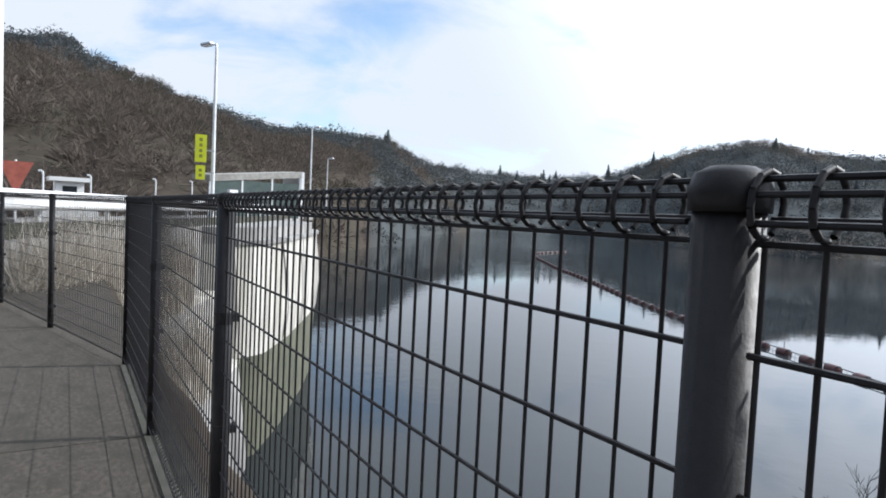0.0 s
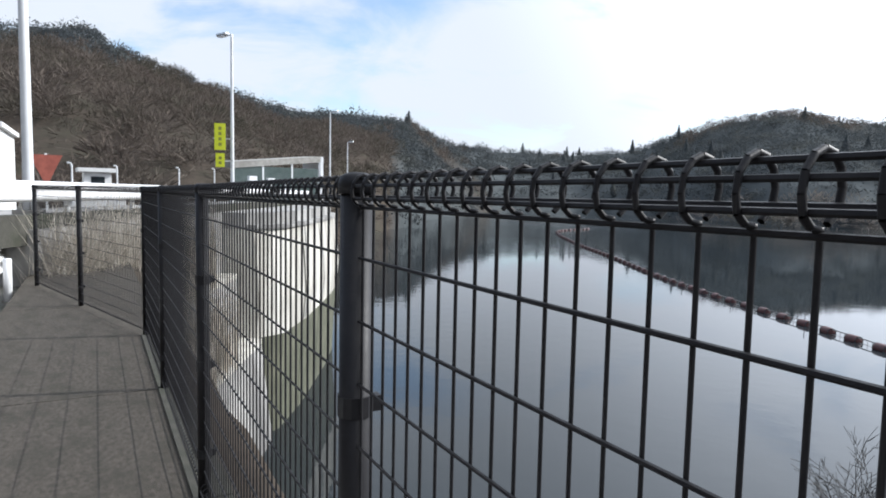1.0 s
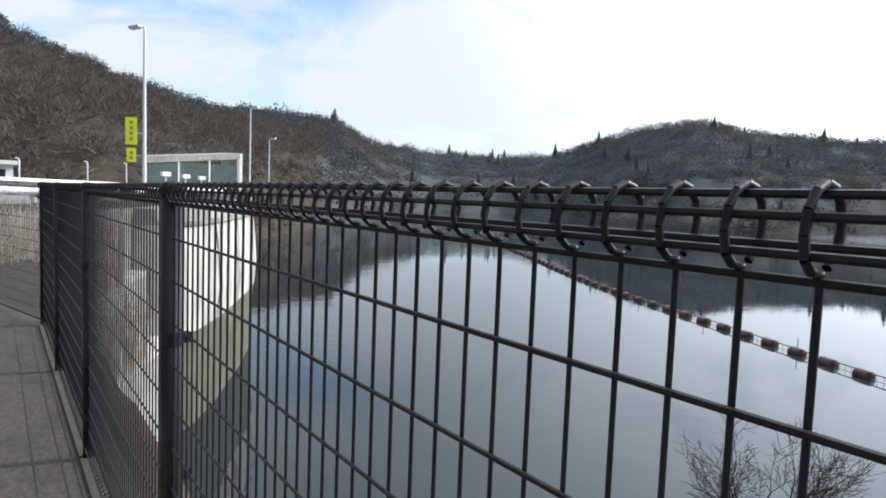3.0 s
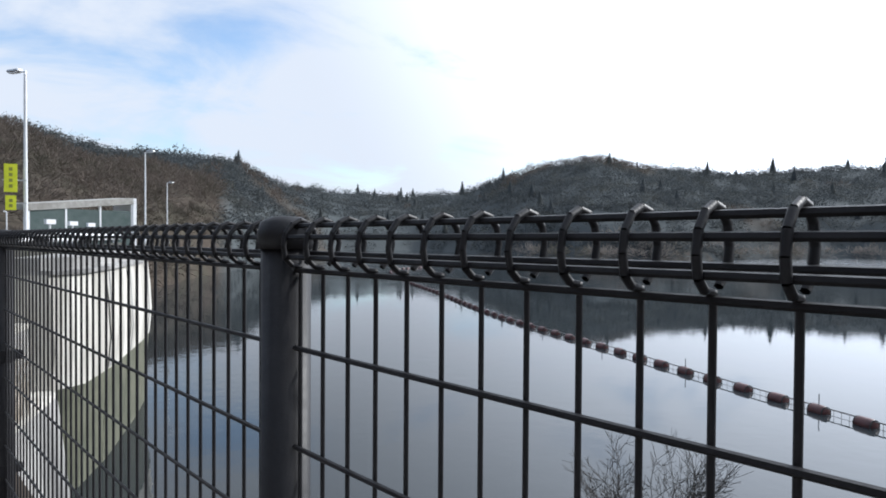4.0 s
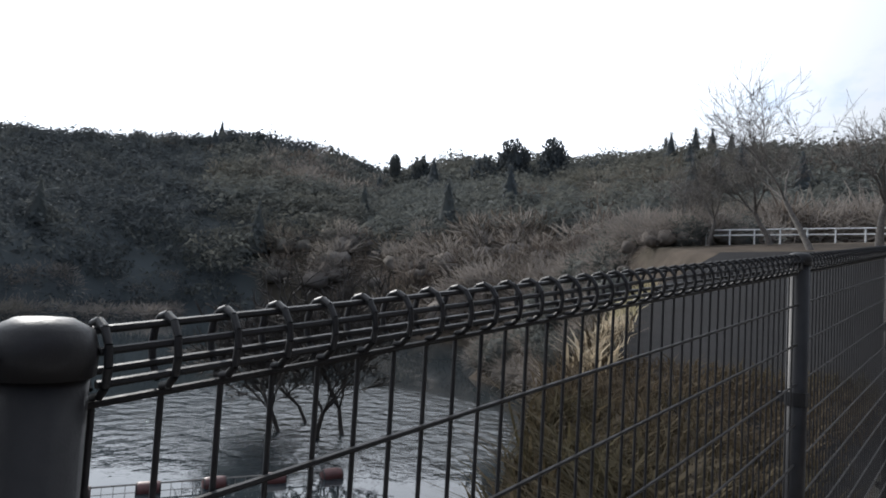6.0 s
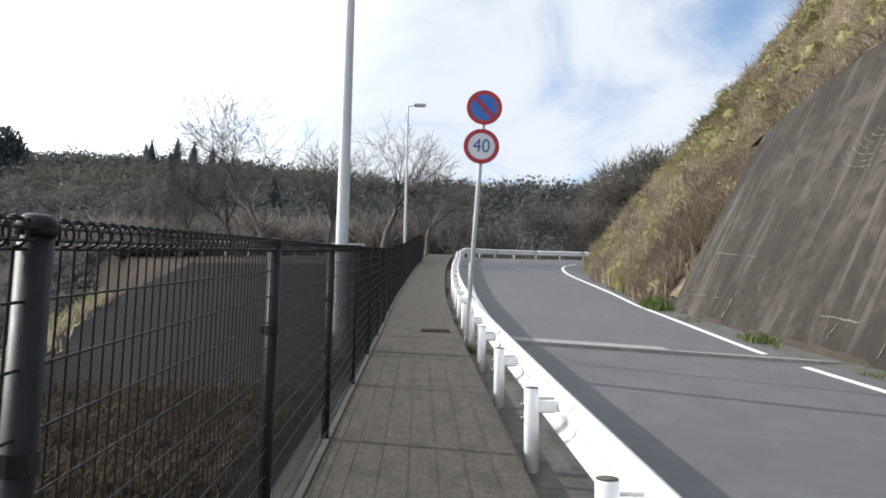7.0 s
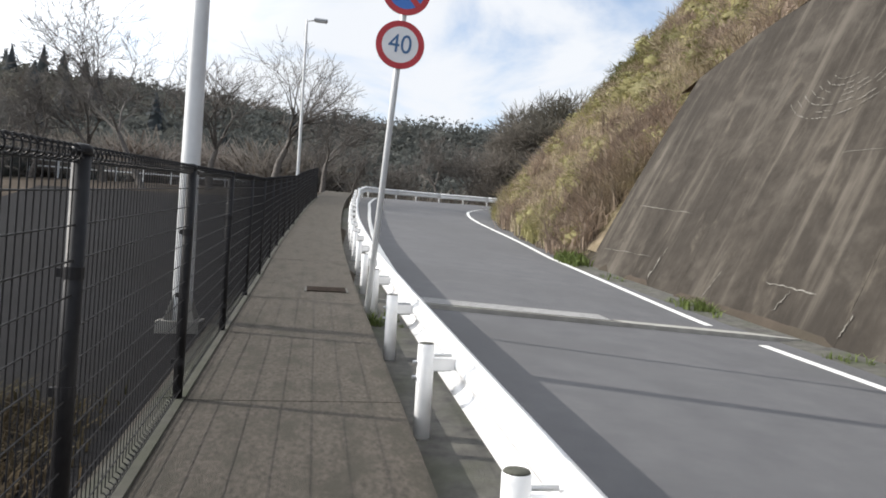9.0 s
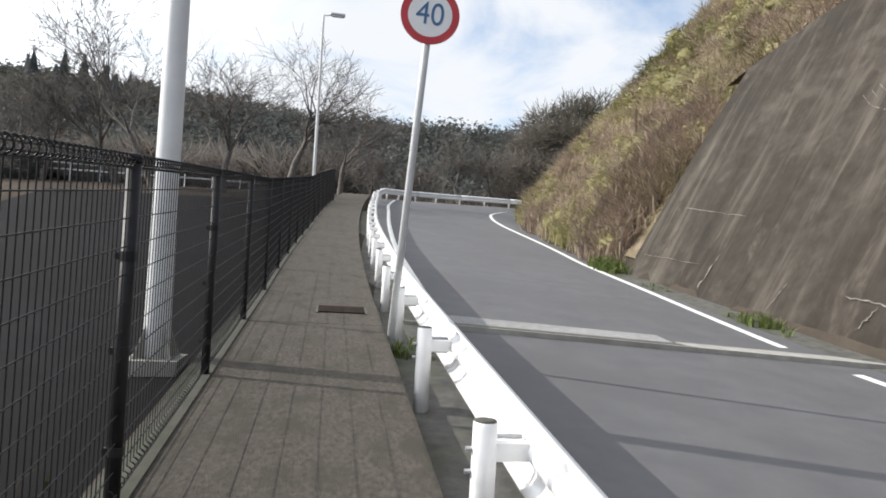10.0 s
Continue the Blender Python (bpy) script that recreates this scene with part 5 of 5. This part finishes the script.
def template_cedar(rng):
    """A pointed conifer: tiers of drooping sprays round a slim cone."""
    v, f = [], []
    for _ in range(90):
        h = rng.random() ** 1.3
        r = 0.26 * (1 - h) ** 0.8 + 0.015
        a = rng.random() * 6.283
        d = Vector((math.cos(a), math.sin(a), 0))
        c = d * r * (0.6 + 0.5 * rng.random()) + Vector((0, 0, 0.15 + 0.85 * h))
        w = d.cross(Vector((0, 0, 1))) * (0.02 + 0.03 * (1 - h))
        q = c + d * (0.03 + 0.08 * (1 - h)) - Vector((0, 0, 0.04))
        n = len(v)
        v += [tuple(c - w + Vector((0, 0, 0.03))), tuple(c + w + Vector((0, 0, 0.03))), tuple(q)]
        f.append((n, n + 1, n + 2))
    n = len(v)
    for z, r in ((0.12, 0.2), (0.5, 0.13), (0.97, 0.01)):
        v += [(r * math.cos(k * 1.047), r * math.sin(k * 1.047), z) for k in range(6)]
    for i in range(2):
        f += [(n + 6 * i + k, n + 6 * i + (k + 1) % 6, n + 6 * i + 6 + (k + 1) % 6, n + 6 * i + 6 + k) for k in range(6)]
    return np.array(v), f


def template_canopy(rng, sprays=150):
    """A patch of canopy seen from far off: small leaf sprays filling an uneven dome."""
    v, f = [], []
    tall = [rng.uniform(0.55, 1.0) for _ in range(5)]
    for k in range(sprays):
        a, r = rng.random() * 6.283, 0.5 * math.sqrt(rng.random())
        top = 0.35 + 0.6 * tall[int(a / 6.284 * 5)] * (1 - (r / 0.56) ** 2)
        c = (r * math.cos(a), r * math.sin(a), 0.3 + (top - 0.3) * rng.random() ** 0.5)
        n = len(v)
        v += [tuple(c[i] + rng.gauss(0, 0.034) for i in range(3)) for _ in range(3)]
        f.append((n, n + 1, n + 2))
    return np.array(v), f


def template_distant(rng):
    return template_canopy(rng, 95)


def template_thicket(rng):
    return template_domed(rng, 120, 0.0)


def template_brush(rng):
    return template_domed(rng, 95, 0.0)


def template_fine(rng):
    return template_domed(rng, 300, 0.14)


def template_fine_leafy(rng):
    return template_leafy(rng, 330)


def template_mound(rng):
    return template_domed(rng, 170, 0.0)


def template_open(rng):
    return template_domed(rng, 150, 0.0)


def forest(name, make, spots, material, label):
    rng = random.Random(77)
    kinds = [make(rng) for _ in range(7)]
    vs, fs, n = [], [], 0
    for i, (x, y, z, h, w) in enumerate(spots):
        v, f = kinds[i % 7]
        a = rng.random() * 6.283
        c, s = math.cos(a), math.sin(a)
        p = np.empty_like(v)
        p[:, 0] = x + (v[:, 0] * c - v[:, 1] * s) * w
        p[:, 1] = y + (v[:, 0] * s + v[:, 1] * c) * w
        p[:, 2] = z + v[:, 2] * h
        vs.append(p)
        fs += [tuple(k + n for k in q) for q in f]
        n += len(v)
    g = Geo()
    g.v, g.f = np.concatenate(vs).tolist(), fs
    tagged(part(name, g, material, smooth=True), label, "forest", kind="stuff")


rng = random.Random(42)
con, leafy, twig, scrub, dome, green, brush, thin, solo = [], [], [], [], [], [], [], [], []
for _ in range(16500):
    az = rng.uniform(-48, 208)
    s, r2 = float(np.interp(az if az <= 180 else az - 360, AZ, SHORE)), float(np.interp(az if az <= 180 else az - 360, AZ, RIDGE))
    if az < 4:
        s = 78
    s *= 0.93
    r = s + (r2 * 1.06 - s) * (rng.random() ** 0.85 if rng.random() < 0.85 else rng.random() * 0.06)
    if rng.random() > min(1.0, 0.3 + r / 500):
        continue
    a = radians(az)
    x, y = -math.sin(a) * r, 8 + math.cos(a) * r
    z = ground_z(x, y)
    if z < WATER_Z + 0.1 or (x > 1 and -34 < y < 74):
        continue
    far = 1 + max(0, r - 250) / 900
    evergreen = wooded(x, y) + rng.gauss(0, 0.12) > 0
    h = rng.uniform(4.5, 8) * far * (1.25 if az < 60 else 1.0)
    if evergreen:
        if rng.random() < 0.014:
            con.append((x, y, z - 0.5, h * 1.35, h * 1.25))
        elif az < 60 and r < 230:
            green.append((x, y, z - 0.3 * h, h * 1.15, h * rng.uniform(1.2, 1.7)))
        else:
            leafy.append((x, y, z - 0.5 * h, h * rng.uniform(1.1, 1.5), h * rng.uniform(1.3, 1.8)))
    elif az < 60 and r < 230 and rng.random() < 0.55:
        dome.append((x, y, z - 0.3 * h, h * 1.05, h * rng.uniform(1.2, 1.6)))
    else:
        (twig if rng.random() < 0.75 else scrub).append((x, y, z - 0.45 * h, h * rng.uniform(1.0, 1.25), h * rng.uniform(1.1, 1.6)))
for _ in range(420):
    # thicket on the bank at the end of the apron
    x, y = rng.uniform(-48, -13), rng.uniform(52, 68)
    z = ground_z(x, y)
    if z > WATER_Z + 0.2 and x < -14 - max(0, 57 - y) * 0.5:
        h = rng.uniform(2.6, 4.6)
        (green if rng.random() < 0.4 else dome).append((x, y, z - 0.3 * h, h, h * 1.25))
for _ in range(520):
    # brush along the far shore
    az = rng.uniform(62, 133)
    tall = 100 < az < 132
    r = float(np.interp(az, AZ, SHORE)) * rng.uniform(0.93, 1.1)
    a = radians(az)
    x, y = -math.sin(a) * r, 8 + math.cos(a) * r
    z = max(WATER_Z, ground_z(x, y))
    if z < WATER_Z + 7:
        h = rng.uniform(6, 10) if tall else rng.uniform(3, 5)
        brush.append((x, y, z - 0.25 * h, h, h * 1.4))


def lone(az, r, el, w, spots):
    """A tree whose top stands out at a given height over the skyline."""
    x, y = -math.sin(radians(az)) * r, 8 + math.cos(radians(az)) * r
    z = ground_z(x, y)
    top = 1.5 + math.tan(radians(el)) * r
    for _ in range(6):
        k = rng.uniform(0.6, 1.0)
        spots.append((x, y, top - (w * 1.9) / k ** 0.5, w * 1.95 / k ** 0.5, w * k))


for az, r, el, w in ((35, 200, 13.9, 17), (31.6, 195, 14.0, 15), (37.4, 200, 12.6, 22), (43.1, 215, 11.9, 13), (45.4, 220, 11.6, 6), (28, 190, 12, 14), (24, 185, 12.1, 12), (78.7, 228, 10.4, 11), (66.4, 235, 11.3, 8), (61.9, 240, 11.4, 13), (60.3, 240, 11.0, 12), (57, 240, 12.4, 9)):
    lone(az, r, el, w, solo)
for k in range(9):
    lone(86.5 + 0.65 * k, 135 + 9 * (k % 3), 6.0 + 0.25 * (k % 4), 4.5, thin)
forest("skyline_trees", template_leafy, solo, EVERGREEN, "tall dark evergreens standing out on the ridge")
forest("shore_brush", template_brush, brush, WINTERWOOD, "grey brown brush along the far lake shore")
forest("shore_trees", template_open, thin, WINTERWOOD, "bare twiggy trees on a point of the lake shore")
forest("conifer_forest", template_cedar, con, EVERGREEN, "dark green conifers covering the far hills")


def within(spots, a, b):
    return [t for t in spots if a <= math.hypot(t[0], t[1] - 8) < b]


forest("evergreen_woods", template_canopy, within(leafy, 0, 190), EVERGREEN, "dark evergreen woods on the near lake shore")
forest("hill_woods", template_canopy, within(leafy, 190, 330), EVERGREEN, "dark evergreen woods on the lake shore hills")
forest("distant_woods", template_distant, within(leafy, 330, 2000), EVERGREEN, "dark evergreen woods on the distant hills")
forest("bare_woods", template_thicket, within(twig, 0, 190), WOOD, "brown leafless winter woods near the lake")
forest("distant_bare_woods", template_thicket, within(twig, 190, 2000), WOOD, "brown leafless winter woods on the hillsides")
forest("winter_scrub", template_brush, within(scrub, 0, 190), WOOD, "rounded brown winter scrub near the lake")
forest("distant_scrub", template_thicket, within(scrub, 190, 2000), WOOD, "rounded brown winter scrub on the hillsides")
forest("winter_woods", template_domed, within(dome, 105, 2000), WINTERWOOD, "grey brown rounded winter crowns behind the lake inlet")
forest("inlet_thicket", template_fine, within(dome, 0, 105), WINTERWOOD, "grey brown leafless thicket on the banks of the inlet")
forest("evergreen_grove", template_canopy, within(green, 105, 2000), HAZEWOOD, "grey-green evergreen crowns behind the lake inlet, haze in their colour")
forest("inlet_evergreens", template_fine_leafy, within(green, 0, 105), HAZEWOOD, "grey-green evergreen crowns on the inlet banks, haze in their colour")

# wooded mound behind the bend
rng = random.Random(23)
mound = []
for _ in range(70):
    az, r = rng.uniform(-23, -14.5), rng.uniform(56, 64)
    x, y = 0.84 - math.sin(radians(az)) * r, 15 + math.cos(radians(az)) * r
    el = float(np.interp(-az, (14.5, 17, 19, 23), (8.5, 13.5, 15.0, 15.5)))
    top = 1.9 + math.tan(radians(el)) * r
    z = ground_z(x, y)
    while z < top - 3.5:
        mound.append((x, y, z - 0.6, 4.6, 5.2))
        z += 2.8
forest("mound_woods", template_mound, mound, WINTERWOOD, "grey leafless woods on the mound behind the bend")

# rounded shrubs among the grass of the hillside
rng = random.Random(19)
shrubs = ([], [], [])
for _ in range(1300):
    yy = rng.uniform(24, 60)
    x = foot_x(min(yy, 56)) + abs(rng.gauss(0, 1)) * 7 + 0.3
    z = ground_z(x, yy)
    if x > 33 or (yy < 33.5 and z < TOP_Z + 2.6):
        continue
    h = rng.uniform(0.7, 1.5) * (1.25 if z > 9 else 1)
    shrubs[0 if rng.random() < 0.5 else rng.randint(1, 2)].append((x, yy, z - 0.3 * h, h, h * rng.uniform(1.0, 1.5)))
forest("brown_shrubs", template_mound, shrubs[0], BUSH, "rounded brown leafless shrubs on the steep hillside")
forest("tan_shrubs", template_mound, shrubs[1], DRYGRASS, "tan withered tussocks on the steep hillside")
forest("olive_shrubs", template_leafy, shrubs[2], BAMBOO, "yellow-green leafy shrubs on the steep hillside")
